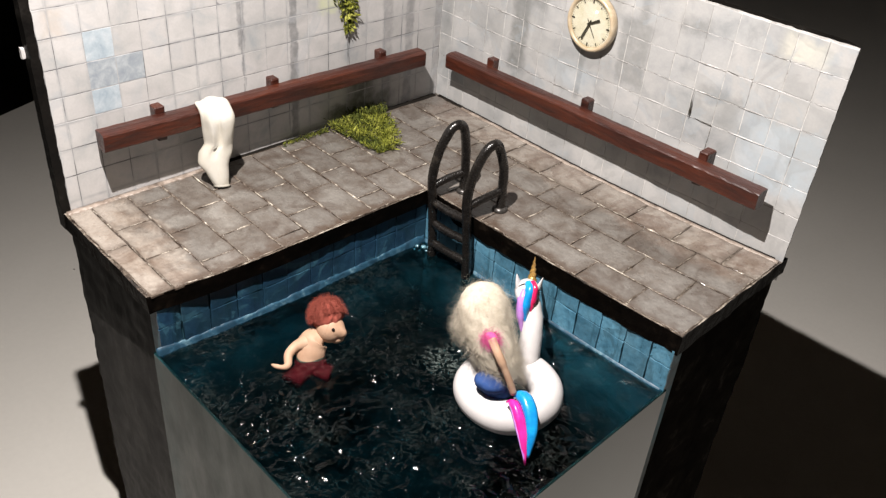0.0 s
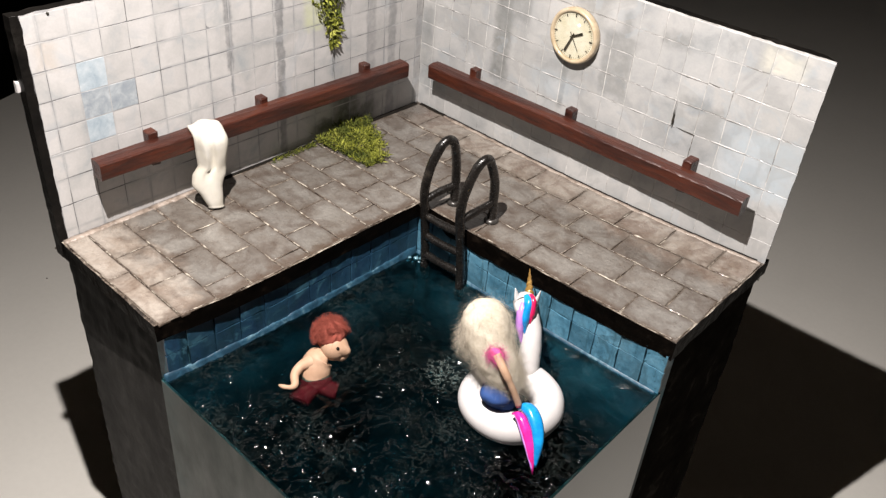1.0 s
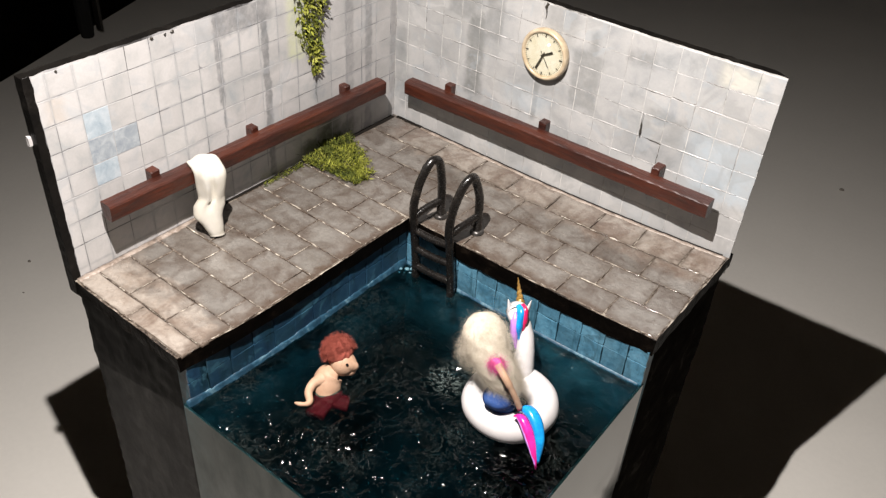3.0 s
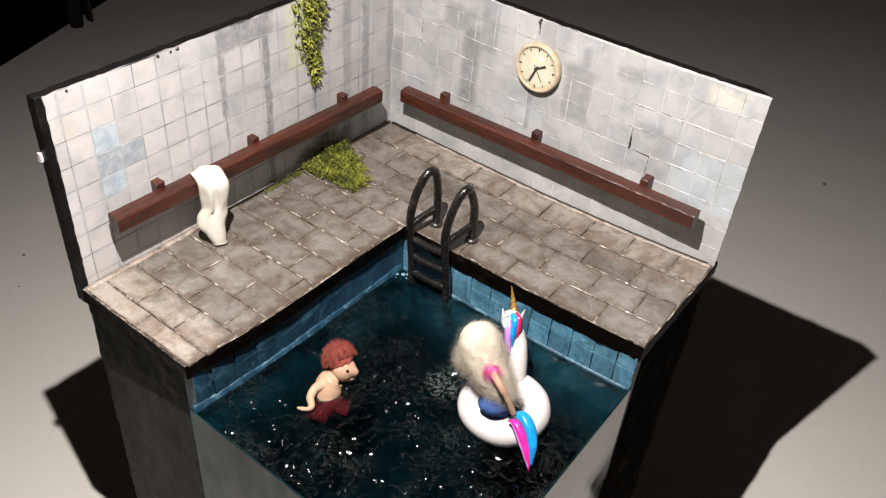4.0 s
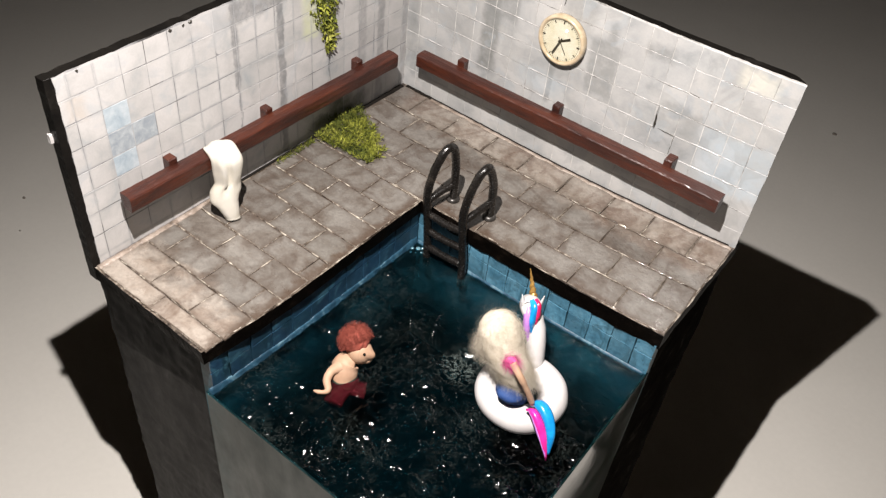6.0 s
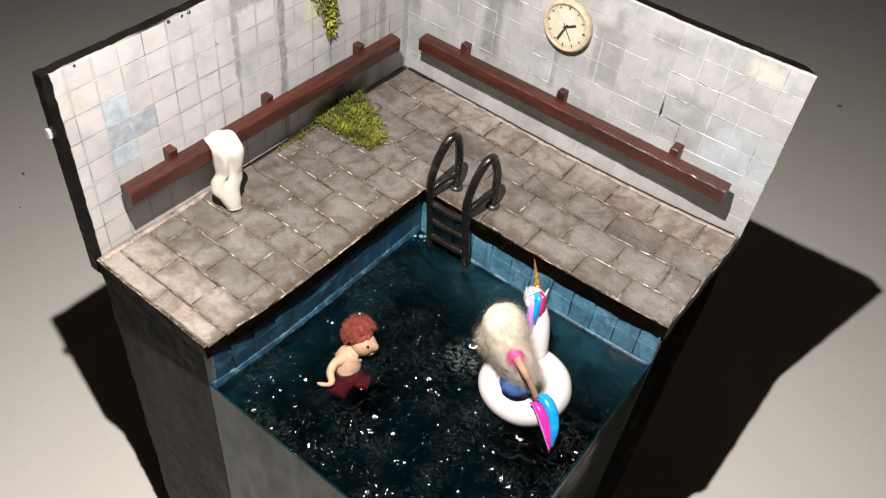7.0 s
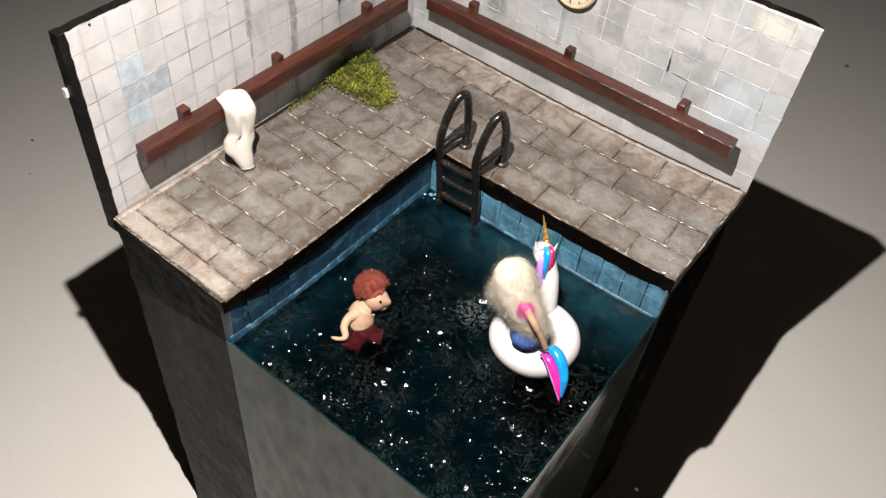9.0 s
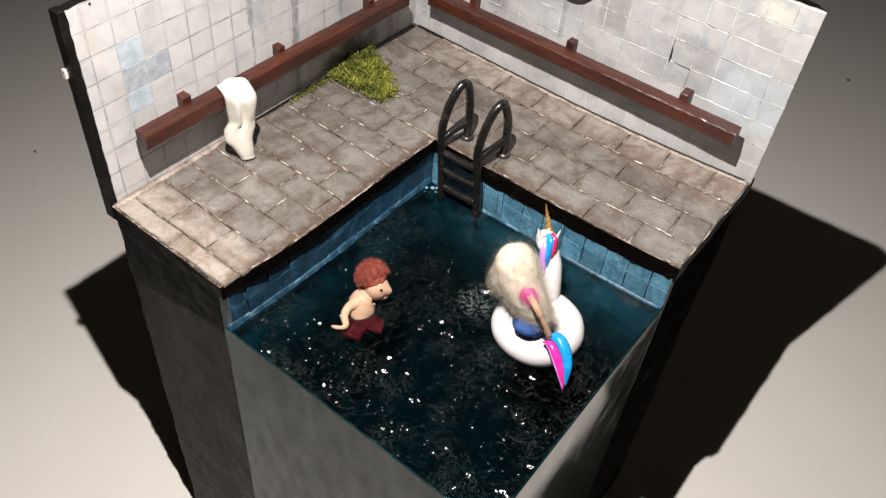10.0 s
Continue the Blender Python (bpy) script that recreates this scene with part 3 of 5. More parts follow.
# ---- table and room ----
bm = bmesh.new()
ground_outline = [(-0.55, -1.10), (2.10, -1.10), (2.10, 2.10), (-1.80, 2.10)]
top_loop = [bm.verts.new((x, y, 0.0)) for x, y in ground_outline]
low_loop = [bm.verts.new((x, y, -0.40)) for x, y in ground_outline]
bm.faces.new(top_loop)
bm.faces.new(list(reversed(low_loop)))
for k in range(4):
    bm.faces.new((top_loop[k - 1], low_loop[k - 1], low_loop[k], top_loop[k]))
bmesh.ops.recalc_face_normals(bm, faces=bm.faces)
ground = tagged(link_mesh("ground", bm, m_table, smooth=False), "smooth off-white table surface with a few dark crumbs", "table surface", kind="structure")

bm = bmesh.new()
add_box(bm, -3.0, 3.2, -2.6, 2.8, -0.42, -0.40)
tagged(link_mesh("floor", bm, m_floor), "dark floor of the dim room", "floor", kind="structure")
# West, north kept dark; unseen south, east added pale to bounce light.
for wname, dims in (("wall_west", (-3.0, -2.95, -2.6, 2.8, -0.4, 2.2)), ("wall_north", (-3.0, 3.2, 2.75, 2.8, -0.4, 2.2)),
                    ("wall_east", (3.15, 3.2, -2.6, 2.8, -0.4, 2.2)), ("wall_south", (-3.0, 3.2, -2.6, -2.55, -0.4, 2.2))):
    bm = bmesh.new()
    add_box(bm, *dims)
    tagged(link_mesh(wname, bm, m_room if wname in ("wall_west", "wall_north") else m_roombounce), "plain wall closing off the dim room", "wall", kind="structure")
# Ceiling out of view, pale to throw light back into the shadows.
bm = bmesh.new()
add_box(bm, -3.0, 3.2, -2.6, 2.8, 2.2, 2.25)
tagged(link_mesh("ceiling", bm, m_roombounce), "plain unseen ceiling, added pale to bounce light down", "ceiling", kind="structure")

leg = thing("furniture_leg", "dark wooden furniture leg with a paler strip at the table edge", "furniture leg")
bm = bmesh.new()
rings = []
for z, r in ((0.0, 0.012), (0.02, 0.014), (0.3, 0.016), (0.8, 0.018)):
    rings.append([bm.verts.new((-1.102 + r * math.cos(q), 0.366 + r * math.sin(q), z)) for q in (0.4, 1.2, 1.97, 2.77, 3.54, 4.34, 5.11, 5.91)])
for r0, r1 in zip(rings, rings[1:]):
    for q in range(8):
        bm.faces.new((r0[q], r0[(q + 1) % 8], r1[(q + 1) % 8], r1[q]))
bm.faces.new(list(reversed(rings[0])))
bm.faces.new(rings[-1])
part("post", bm, m_roomdark, leg, smooth=False)
# Added strip that stands for the lighter side face of the leg.
bm = bmesh.new()
add_box(bm, -1.098, -1.080, 0.384, 0.390, 0.012, 0.8, bevel=0.001)
part("side_strip", bm, m_steel, leg, "paler strip for the lighter side of the leg", smooth=False)

# ---- the block: body, deck, walls ----
L_BODY = [(-0.006, -0.2752), (0.0915, -0.2752), (0.0915, -0.0905), (0.2765, -0.0895), (0.2765, 0.0110), (-0.006, 0.0065)]


def prism(bm, outline, z0, z1, rows=1, cut=0.02, index=0):
    """An upright prism over an outline, its sides cut into small panels; closed by top and bottom."""
    loop = []
    for k, a in enumerate(outline):
        b = outline[(k + 1) % len(outline)]
        n = max(1, int((Vector(b) - Vector(a)).length / cut))
        loop += [(a[0] + (b[0] - a[0]) * s / n, a[1] + (b[1] - a[1]) * s / n) for s in range(n)]
    rings = [[bm.verts.new((x, y, z0 + (z1 - z0) * r / rows)) for x, y in loop] for r in range(rows + 1)]
    n = len(loop)
    for r0, r1 in zip(rings, rings[1:]):
        for s in range(n):
            bm.faces.new((r0[s], r0[(s + 1) % n], r1[(s + 1) % n], r1[s])).material_index = index
    bm.faces.new(list(reversed(rings[0]))).material_index = index
    bm.faces.new(rings[-1]).material_index = index


# the body stands under the deck and the walls
bm = bmesh.new()
prism(bm, L_BODY, 0.0, DECK - 0.0105, rows=130, cut=0.003)
for v in bm.verts:
    if 0.002 < v.co.z < DECK - 0.012:
        w = noise.noise_vector(v.co * 28) * 0.0012 + noise.noise_vector(v.co * 140) * 0.0008
        v.co += Vector((w.x, w.y, 0))
bm.normal_update()
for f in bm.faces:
    # Faces turned from the lamp take the near-black copy, shade put into colour.
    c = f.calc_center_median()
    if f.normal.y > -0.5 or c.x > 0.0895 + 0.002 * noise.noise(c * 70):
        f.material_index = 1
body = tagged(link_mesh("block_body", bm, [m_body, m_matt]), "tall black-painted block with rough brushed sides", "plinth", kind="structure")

L_SLAB = [(-0.006, -SIDE), (POOL_X, -SIDE), (POOL_X, POOL_Y), (SIDE, POOL_Y), (SIDE, 0.0065), (-0.006, 0.0065)]
bm = bmesh.new()
prism(bm, L_SLAB, DECK - 0.0105, DECK - 0.0004, rows=5, cut=0.004)
for v in bm.verts:
    x, y, z = v.co
    w = noise.noise_vector(v.co * 110) * 0.0007
    low = 1 - (z - (DECK - 0.0105)) / 0.0097
    v.co += Vector((w.x, w.y, 0))
    if x > 0.12 and y < -0.05 and low > 0.9:
        v.co.z -= 0.002 + 0.0012 * noise.noise(v.co * 90)
    v.co += settle(x, y)
bm.normal_update()
for f in bm.faces:
    if f.normal.z > 0.8:
        f.material_index = 1
deck = tagged(link_mesh("deck", bm, [m_edge, m_bed], smooth=False), "L-shaped poolside deck with a dark brown painted edge", "pool deck", kind="structure")


def wall_slab(name, along, out, label):
    """A thin board with an uneven top, black behind and at its ends, grouted in front. along: 'x' or 'y'."""
    bm = bmesh.new()
    n, rows = 90, 24
    front, back = [], []
    for k in range(n + 1):
        s = k / n
        top = DECK + RISE + 0.0005 * noise.noise(Vector((s * 30, 3.0 if along == "x" else 9.0, 0))) + 0.0006 * noise.noise(Vector((s * 150, 1, 2)))
        f_col, b_col = [], []
        for r in range(rows + 1):
            z = DECK - 0.0104 + (top - DECK + 0.0104) * r / rows
            end = 0.0008 * noise.noise(Vector((z * 90, s, 5))) if k in (0, n) else 0.0
            if along == "x":
                x = -0.006 + (SIDE + 0.006 - 0.0002) * s + end
                bend = settle(x, -0.1).y
                f_col.append(bm.verts.new((x, 0.00022 + bend, z)))
                thick = 0.0062 * min(1.0, max(0.12, (SIDE - x) / 0.009))
                b_col.append(bm.verts.new((x, thick + bend + 0.0004 * noise.noise(Vector((x * 100, 0, z * 100))), z)))
            else:
                y = -SIDE + (SIDE - 0.0002) * s + end
                f_col.append(bm.verts.new((-0.00010, y, z)))
                b_col.append(bm.verts.new((-0.0062 + 0.0004 * noise.noise(Vector((0, y * 100, z * 100))), y, z)))
        front.append(f_col)
        back.append(b_col)
    for k in range(n):
        for r in range(rows):
            bm.faces.new((front[k][r], front[k + 1][r], front[k + 1][r + 1], front[k][r + 1])).material_index = 1
            bm.faces.new((back[k][r], back[k][r + 1], back[k + 1][r + 1], back[k + 1][r]))
        bm.faces.new((front[k][rows], front[k + 1][rows], back[k + 1][rows], back[k][rows]))
        bm.faces.new((front[k][0], back[k][0], back[k + 1][0], front[k + 1][0]))
    for k in (0, n):
        for r in range(rows):
            bm.faces.new((front[k][r], front[k][r + 1], back[k][r + 1], back[k][r]))
    bmesh.ops.recalc_face_normals(bm, faces=bm.faces)
    return tagged(link_mesh(name, bm, [m_black, m_grout if along == "y" else m_grout_r], smooth=False), label, "tiled wall", kind="structure")


wall_left = wall_slab("wall_1", "y", 1, "thin board wall with weathered white tiles and dark water runs")
wall_right = wall_slab("wall_2", "x", 1, "thin board wall with stained grey-white tiles beside the clock")

m_fillet = surface("cream_mortar", [(0.3, (0.085, 0.06375, 0.0493)), (0.45, (0.2295, 0.1827, 0.1487)), (0.6, (0.34, 0.2848, 0.2422)), (0.75, (0.442, 0.3825, 0.34))], 90, 0.4, 500, 0.3, 0.9, 300, depth=0.0010, crisp=0.7)
# trim_3 and trim_4 are thin dark strips, widest in the corner.
for fname, along, s0, s1 in (("trim_1", "y", -0.2785, -0.188), ("trim_2", "x", 0.030, 0.2785), ("trim_3", "y", -0.187, -0.0035), ("trim_4", "x", 0.0045, 0.2755)):
    dark = fname in ("trim_3", "trim_4")
    bm = bmesh.new()
    rings = []
    n = 90
    for k in range(n + 1):
        s = s0 + (s1 - s0) * k / n
        w = (0.0036 if along == "y" else 0.0022) + 0.0012 * noise.noise(Vector((s * 90, 2, 1))) + 0.0006 * noise.noise(Vector((s * 350, 5, 1)))
        if dark:
            w = max(0.0005, w * 0.45 + (0.0022 * (k / n) ** 3 if along == "y" else 0.0012 * (1 - k / n) ** 6))
        else:
            w *= 1.0 if along == "x" else min(1.0, (n - k) / 30 + 0.25)
        h = 0.0006 + 0.0004 * noise.noise(Vector((s * 200, 8, 1)))
        near = 0.0002 if dark else 0.0006 if along == "y" else 0.0016
        ring = []
        for o, z in ((near, -0.0015), (near, h), (near + w * 0.5, h * 0.9), (near + w, 0.0002), (near + w, -0.0015)):
            p = Vector((o, s, DECK + z)) if along == "y" else Vector((s, -o, DECK + z))
            ring.append(bm.verts.new(p + settle(p.x, p.y)))
        rings.append(ring)
    for r0, r1 in zip(rings, rings[1:]):
        for q in range(5):
            bm.faces.new((r0[q], r0[(q + 1) % 5], r1[(q + 1) % 5], r1[q]))
    bm.faces.new(rings[0])
    bm.faces.new(rings[-1])
    bmesh.ops.recalc_face_normals(bm, faces=bm.faces)
    tagged(link_mesh(fname, bm, m_matt if dark else m_fillet), "thin dark line along the foot of the wall" if dark else "uneven cream mortar smeared along the foot of the wall", "mortar strip", kind="structure")

# ---- resin water ----
bm = bmesh.new()
NX = 520
FLARE = 0.0040         # the open side stands out of square towards the front
gx0, gx1, gy0, gy1 = POOL_X - 0.008, SIDE - 0.0010, -SIDE + 0.0001, POOL_Y + 0.0075
bubbles = {}
for k in range(46):
    bi, bj, br = rnd.randrange(30, NX - 12), rnd.randrange(12, NX - 30), rnd.uniform(0.0006, 0.0016)
    step = (gx1 - gx0) / NX
    reach = int(br / step) + 3
    for i in range(bi - reach, bi + reach + 1):
        for j in range(bj - reach, bj + reach + 1):
            far = math.hypot(i - bi, j - bj) * step
            bubbles[i, j] = max(bubbles.get((i, j), 0.0), 0.00055 * math.exp(-((far - br) / 0.0004) ** 2))
# rounded crests and droplets that set hard as the resin was stippled
crests = {}
for k in range(190):
    bi, bj = rnd.randrange(24, NX - 8), rnd.randrange(8, NX - 24)
    if noise.noise(Vector((bi * 0.022, bj * 0.022, 4))) < rnd.uniform(-0.45, 0.30):
        continue
    cap = rnd.uniform(0.0009, 0.0019)
    foot = cap * 0.78
    for i in range(bi - int(foot / step) - 1, bi + int(foot / step) + 2):
        for j in range(bj - int(foot / step) - 1, bj + int(foot / step) + 2):
            far = math.hypot(i - bi, j - bj) * step
            if far < foot:
                crests[i, j] = max(crests.get((i, j), 0.0), math.sqrt(cap * cap - far * far) - cap * 0.626)
grid = []
for i in range(NX + 1):
    row = []
    for j in range(NX + 1):
        x, y = gx0 + (gx1 - gx0) * i / NX, gy0 + (gy1 - gy0) * j / NX
        p = Vector((x, y, 0))
        big = noise.noise(p * 65 + Vector((0, 0, 3)))
        mid = noise.noise(p * 120 + noise.noise_vector(p * 75) * 1.3 + Vector((0, 0, 11)))
        small = noise.noise(p * 240 + noise.noise_vector(p * 130) * 0.9)
        fine = noise.noise(p * 470 + Vector((5, 0, 2)))
        open_side = min(gx1 - x, y - gy0)
        near = max(0.0, min(open_side, x - POOL_X, POOL_Y - y))
        lip = 0.0010 * math.exp(-open_side / 0.003)
        calm = min(1.0, 0.25 + near / 0.004)
        x += FLARE * (x - gx0) / (gx1 - gx0) * (gy1 - y) / (gy1 - gy0)
        row.append(bm.verts.new((x, y, WATER + calm * (0.0011 * big + 0.0011 * mid + (0.00054 + 0.00036 * noise.noise(p * 30)) * small + 0.00010 * fine) + lip + bubbles.get((i, j), 0.0) + calm * crests.get((i, j), 0.0))))
    grid.append(row)
for i in range(NX):
    for j in range(NX):
        bm.faces.new((grid[i][j], grid[i + 1][j], grid[i + 1][j + 1], grid[i][j + 1]))
water = tagged(link_mesh("water", bm, m_water), "choppy dark teal resin water with small glints", "water", kind="structure")

resin = thing("resin_block", "polished dark resin sides of the pool water, at the open corner", "resin block")
for pname, dims in (("front_face", (0.0925, SIDE, -SIDE, -SIDE + 0.0014)), ("side_face", (SIDE - 0.0014, SIDE, -SIDE + 0.0014, -0.0900))):
    bm = bmesh.new()
    add_box(bm, *dims, 0.0, WATER + 0.0002, bevel=0.0003)
    for v in bm.verts:
        if pname == "side_face":
            v.co.x += -0.0002 - 0.0007 * v.co.z / WATER + FLARE * max(0.0, (POOL_Y - v.co.y) / (POOL_Y + SIDE))
        elif v.co.x > 0.2:
            v.co.x += FLARE - 0.0009
    bm.normal_update()
    for f in bm.faces:
        if f.normal.y > 0.8 and pname == "front_face" or f.normal.x < -0.8 and pname == "side_face":
            f.material_index = 1
    part(pname, bm, [m_resin if pname == "side_face" else m_resin_front, m_lining], resin, smooth=False)
bm = bmesh.new()
add_box(bm, 0.0935, SIDE - 0.0030, -SIDE + 0.0016, -0.0925, 0.24, 0.262)
tagged(link_mesh("pool_bottom", bm, m_pool_bed), "murky near-black pool bottom under the resin", "pool bottom", kind="structure")

for along in ("y", "x"):
    bm = bmesh.new()
    rings = []
    n = 130
    for k in range(n + 1):
        s = k / n
        a = Vector((0.0984, -0.2790 + 0.1810 * s, 0)) if along == "y" else Vector((0.0985 + 0.1785 * s, -0.0974, 0))
        out = Vector((1, 0, 0)) if along == "y" else Vector((0, -1, 0))
        a += settle(a.x, a.y) * 0.8
        a.z = 0.0
        wob = noise.noise(Vector((s * 17, 1.5 if along == "y" else 7.5, 0)))
        fin = noise.noise(Vector((s * 61, 2.5, 0)))
        up = 0.0036 + 0.0011 * wob + 0.0009 * fin
        reach = 0.0014 + 0.0008 * wob + 0.0006 * fin
        # Right wall: thin pale rim added in place of glints at the water.
        if along == "x":
            up, reach = up * 0.32, reach * 0.7
        rings.append([bm.verts.new(a + out * o + Vector((0, 0, WATER + z))) for o, z in ((-0.0004, up), (0.0003, up), (reach * 0.45, up * 0.55), (reach, 0.0004), (reach * 1.3, -0.003), (-0.0004, -0.003))])
    for r0, r1 in zip(rings, rings[1:]):
        for s in range(6):
            bm.faces.new((r0[s], r0[(s + 1) % 6], r1[(s + 1) % 6], r1[s]))
    bm.faces.new(rings[0])
    bm.faces.new(rings[-1])
    bmesh.ops.recalc_face_normals(bm, faces=bm.faces)
    part("waterline", bm, m_rim, resin, "pale blue uneven waterline")

bm = bmesh.new()
for r, x, y, z in ((0.0019, 0.1046, -0.1038, 0.0), (0.0013, 0.1016, -0.1062, 0.0002), (0.0011, 0.1068, -0.1018, 0.0003), (0.0009, 0.1086, -0.1052, 0.0), (0.0010, 0.1030, -0.1096, 0.0), (0.0007, 0.1058, -0.1078, 0.0)):
    add_ball(bm, (x, y, WATER + z), (r, r, r * 0.8), sub=2, wob=r * 0.3, wscale=500)
part("bubble", bm, m_bubble, resin, "clear resin bubbles in the pool corner")

# ---- benches ----


def bench(along, start, end, pegs, z0, z1):
    """A beam on wall pegs; it runs along y (in front of x = 0) or along x (in front of y = 0)."""
    root = thing("wall_bench", "red-brown stained wooden beam bench on three wall pegs", "bench", "benches along the walls")

    def place(s, out, z):
        return Vector((out, s, z)) if along == "y" else Vector((s, -out, z))
    bm = bmesh.new()
    n = 60
    rings = []
    for k in range(n + 1):
        s = start + (end - start) * k / n
        top = DECK + z0 + (z1 - z0) * k / n
        corners = []
        for o, z in ((0.0056, top), (0.0105, top + 0.0003), (0.0143, top - 0.0004), (0.0149, top - 0.0012), (0.0149, top - 0.0055), (0.0147, top - 0.0098), (0.0138, top - 0.0106),
                     (0.010, top - 0.0108), (0.0056, top - 0.0106)):
            p = place(s, o, z)
            w = noise.noise_vector(Vector((p.x * 70, p.y * 70, p.z * 300)) if along == "y" else Vector((p.x * 70, p.y * 300, p.z * 300)))
            q = noise.noise_vector(p * 420)
            corners.append(bm.verts.new(p + w * 0.00016 + q * 0.00022))
        rings.append(corners)
    m = len(rings[0])
    for r0, r1 in zip(rings, rings[1:]):
        for s in range(m):
            bm.faces.new((r0[s], r0[(s + 1) % m], r1[(s + 1) % m], r1[s]))
    bm.faces.new(rings[0])
    bm.faces.new(rings[-1])
    bmesh.ops.recalc_face_normals(bm, faces=bm.faces)
    part("beam", bm, m_wood_y if along == "y" else m_wood_x, root, smooth=False)
    for s, top in pegs:
        bm = bmesh.new()
        add_box(bm, -0.0029, 0.0029, -0.0030, 0.0060, DECK + 0.029, DECK + top, bevel=0.0006)
        for v in bm.verts:
            v.co = place(s + v.co.x, v.co.y, v.co.z) + noise.noise_vector(v.co * 500 + Vector((s * 99, 0, 0))) * 0.0004
        bmesh.ops.recalc_face_normals(bm, faces=bm.faces)
        part("peg", bm, m_wood_y if along == "y" else m_wood_x, root, smooth=False)
    return root


bench("y", -0.257, -0.0265, ((-0.2195, 0.0500), (-0.1435, 0.0480), (-0.0575, 0.0470)), 0.0468, 0.0428)
bench("x", 0.0225, 0.2635, ((0.0555, 0.0470), (0.1370, 0.0490), (0.2225, 0.0500)), 0.0415, 0.0462)

# ---- towel over the bench ----
bm = bmesh.new()
path_towel = [((0.0080, -0.1905, 0.4445), 0.0078, 0.0022), ((0.0112, -0.1915, 0.4472), 0.0088, 0.0034), ((0.0165, -0.1925, 0.4476), 0.0094, 0.0046), ((0.0206, -0.1928, 0.4425), 0.0092, 0.0058),
              ((0.0208, -0.1928, 0.4335), 0.0088, 0.0062), ((0.0204, -0.1932, 0.4258), 0.0078, 0.0058), ((0.0202, -0.1960, 0.4205), 0.0094, 0.0050),
              ((0.0210, -0.1978, 0.4152), 0.0088, 0.0050), ((0.0226, -0.1974, 0.4096), 0.0068, 0.0048), ((0.0244, -0.1966, 0.4044), 0.0050, 0.0042), ((0.0254, -0.1962, 0.4010), 0.0042, 0.0036)]
spine = catmull([p for p, _, _ in path_towel], 4)
size_at = [(path_towel[min(k // 4, 9)][1] + (path_towel[min(k // 4 + 1, 10)][1] - path_towel[min(k // 4, 9)][1]) * (k % 4) / 4,
            path_towel[min(k // 4, 9)][2] + (path_towel[min(k // 4 + 1, 10)][2] - path_towel[min(k // 4, 9)][2]) * (k % 4) / 4) for k in range(len(spine))]
seg = 28
prev = None
for k, p in enumerate(spine):
    d = (spine[min(k + 1, len(spine) - 1)] - spine[max(k - 1, 0)]).normalized()
    turn = min(1.0, k / 12)
    a = Vector((0.15 + 0.42 * turn, 1.0 - 0.16 * turn, 0)).normalized()
    b = a.cross(d).normalized()
    wide, thick = size_at[k]
    fold = min(1.0, max(0.0, (k - 5) / 6)) * min(1.0, max(0.0, (len(spine) - k - 14) / 10))
    ring = []
    for s in range(seg):
        w = 2 * math.pi * s / seg
        across = math.cos(w)
        lift = math.sin(w) * thick * (1 + 0.30 * max(0.0, 1 - k / 26) * math.cos(across * 5.0 + 0.5) - (0.10 + 0.85 * fold) * math.exp(-((across - 0.05) / 0.17) ** 2))
        c = p + a * across * wide - b * lift
        ring.append(bm.verts.new(c + noise.noise_vector(c * 110) * 0.0012))
    if prev:
        for s in range(seg):
            bm.faces.new((prev[s], prev[(s + 1) % seg], ring[(s + 1) % seg], ring[s]))
    else:
        bm.faces.new(ring)
    prev = ring
bm.faces.new(prev)
bmesh.ops.recalc_face_normals(bm, faces=bm.faces)
tagged(link_mesh("towel", bm, m_towel), "cream-white clay towel draped over the wooden bench in thick folds", "towel")

# ---- clock ----
CX, CZ, CR = 0.1300, DECK + 0.0952, 0.0172
clock = thing("wall_clock", "round cream wall clock with a brass-coloured rim on the tiled wall", "clock")


def disc_ring(bm, profile, seg=56):
    """Turned about the clock's axis: profile of (radius, distance from the wall)."""
    rings = [[bm.verts.new((CX + r * math.cos(2 * math.pi * s / seg), -o, CZ + r * math.sin(2 * math.pi * s / seg))) for s in range(seg)] for r, o in profile]
    for r0, r1 in zip(rings, rings[1:]):
        for s in range(seg):
            bm.faces.new((r0[s], r0[(s + 1) % seg], r1[(s + 1) % seg], r1[s]))
    return rings


bm = bmesh.new()
rr = disc_ring(bm, [(CR - 0.0026, 0.0), (CR - 0.0004, 0.0), (CR, 0.0012), (CR + 0.0001, 0.0042), (CR - 0.0005, 0.0052), (CR - 0.0014, 0.0056), (CR - 0.0024, 0.0050), (CR - 0.0030, 0.0038)])
bmesh.ops.recalc_face_normals(bm, faces=bm.faces)
part("rim", bm, m_brass, clock, "cream and brass-coloured round rim")
bm = bmesh.new()
rr = disc_ring(bm, [(CR - 0.0020, 0.0006), (CR - 0.0020, 0.0040), (0.0005, 0.0041)])
bm.faces.new(rr[-1])
bm.faces.new(rr[0])
bmesh.ops.recalc_face_normals(bm, faces=bm.faces)
part("dial", bm, m_dial, clock, "aged cream dial", smooth=False)


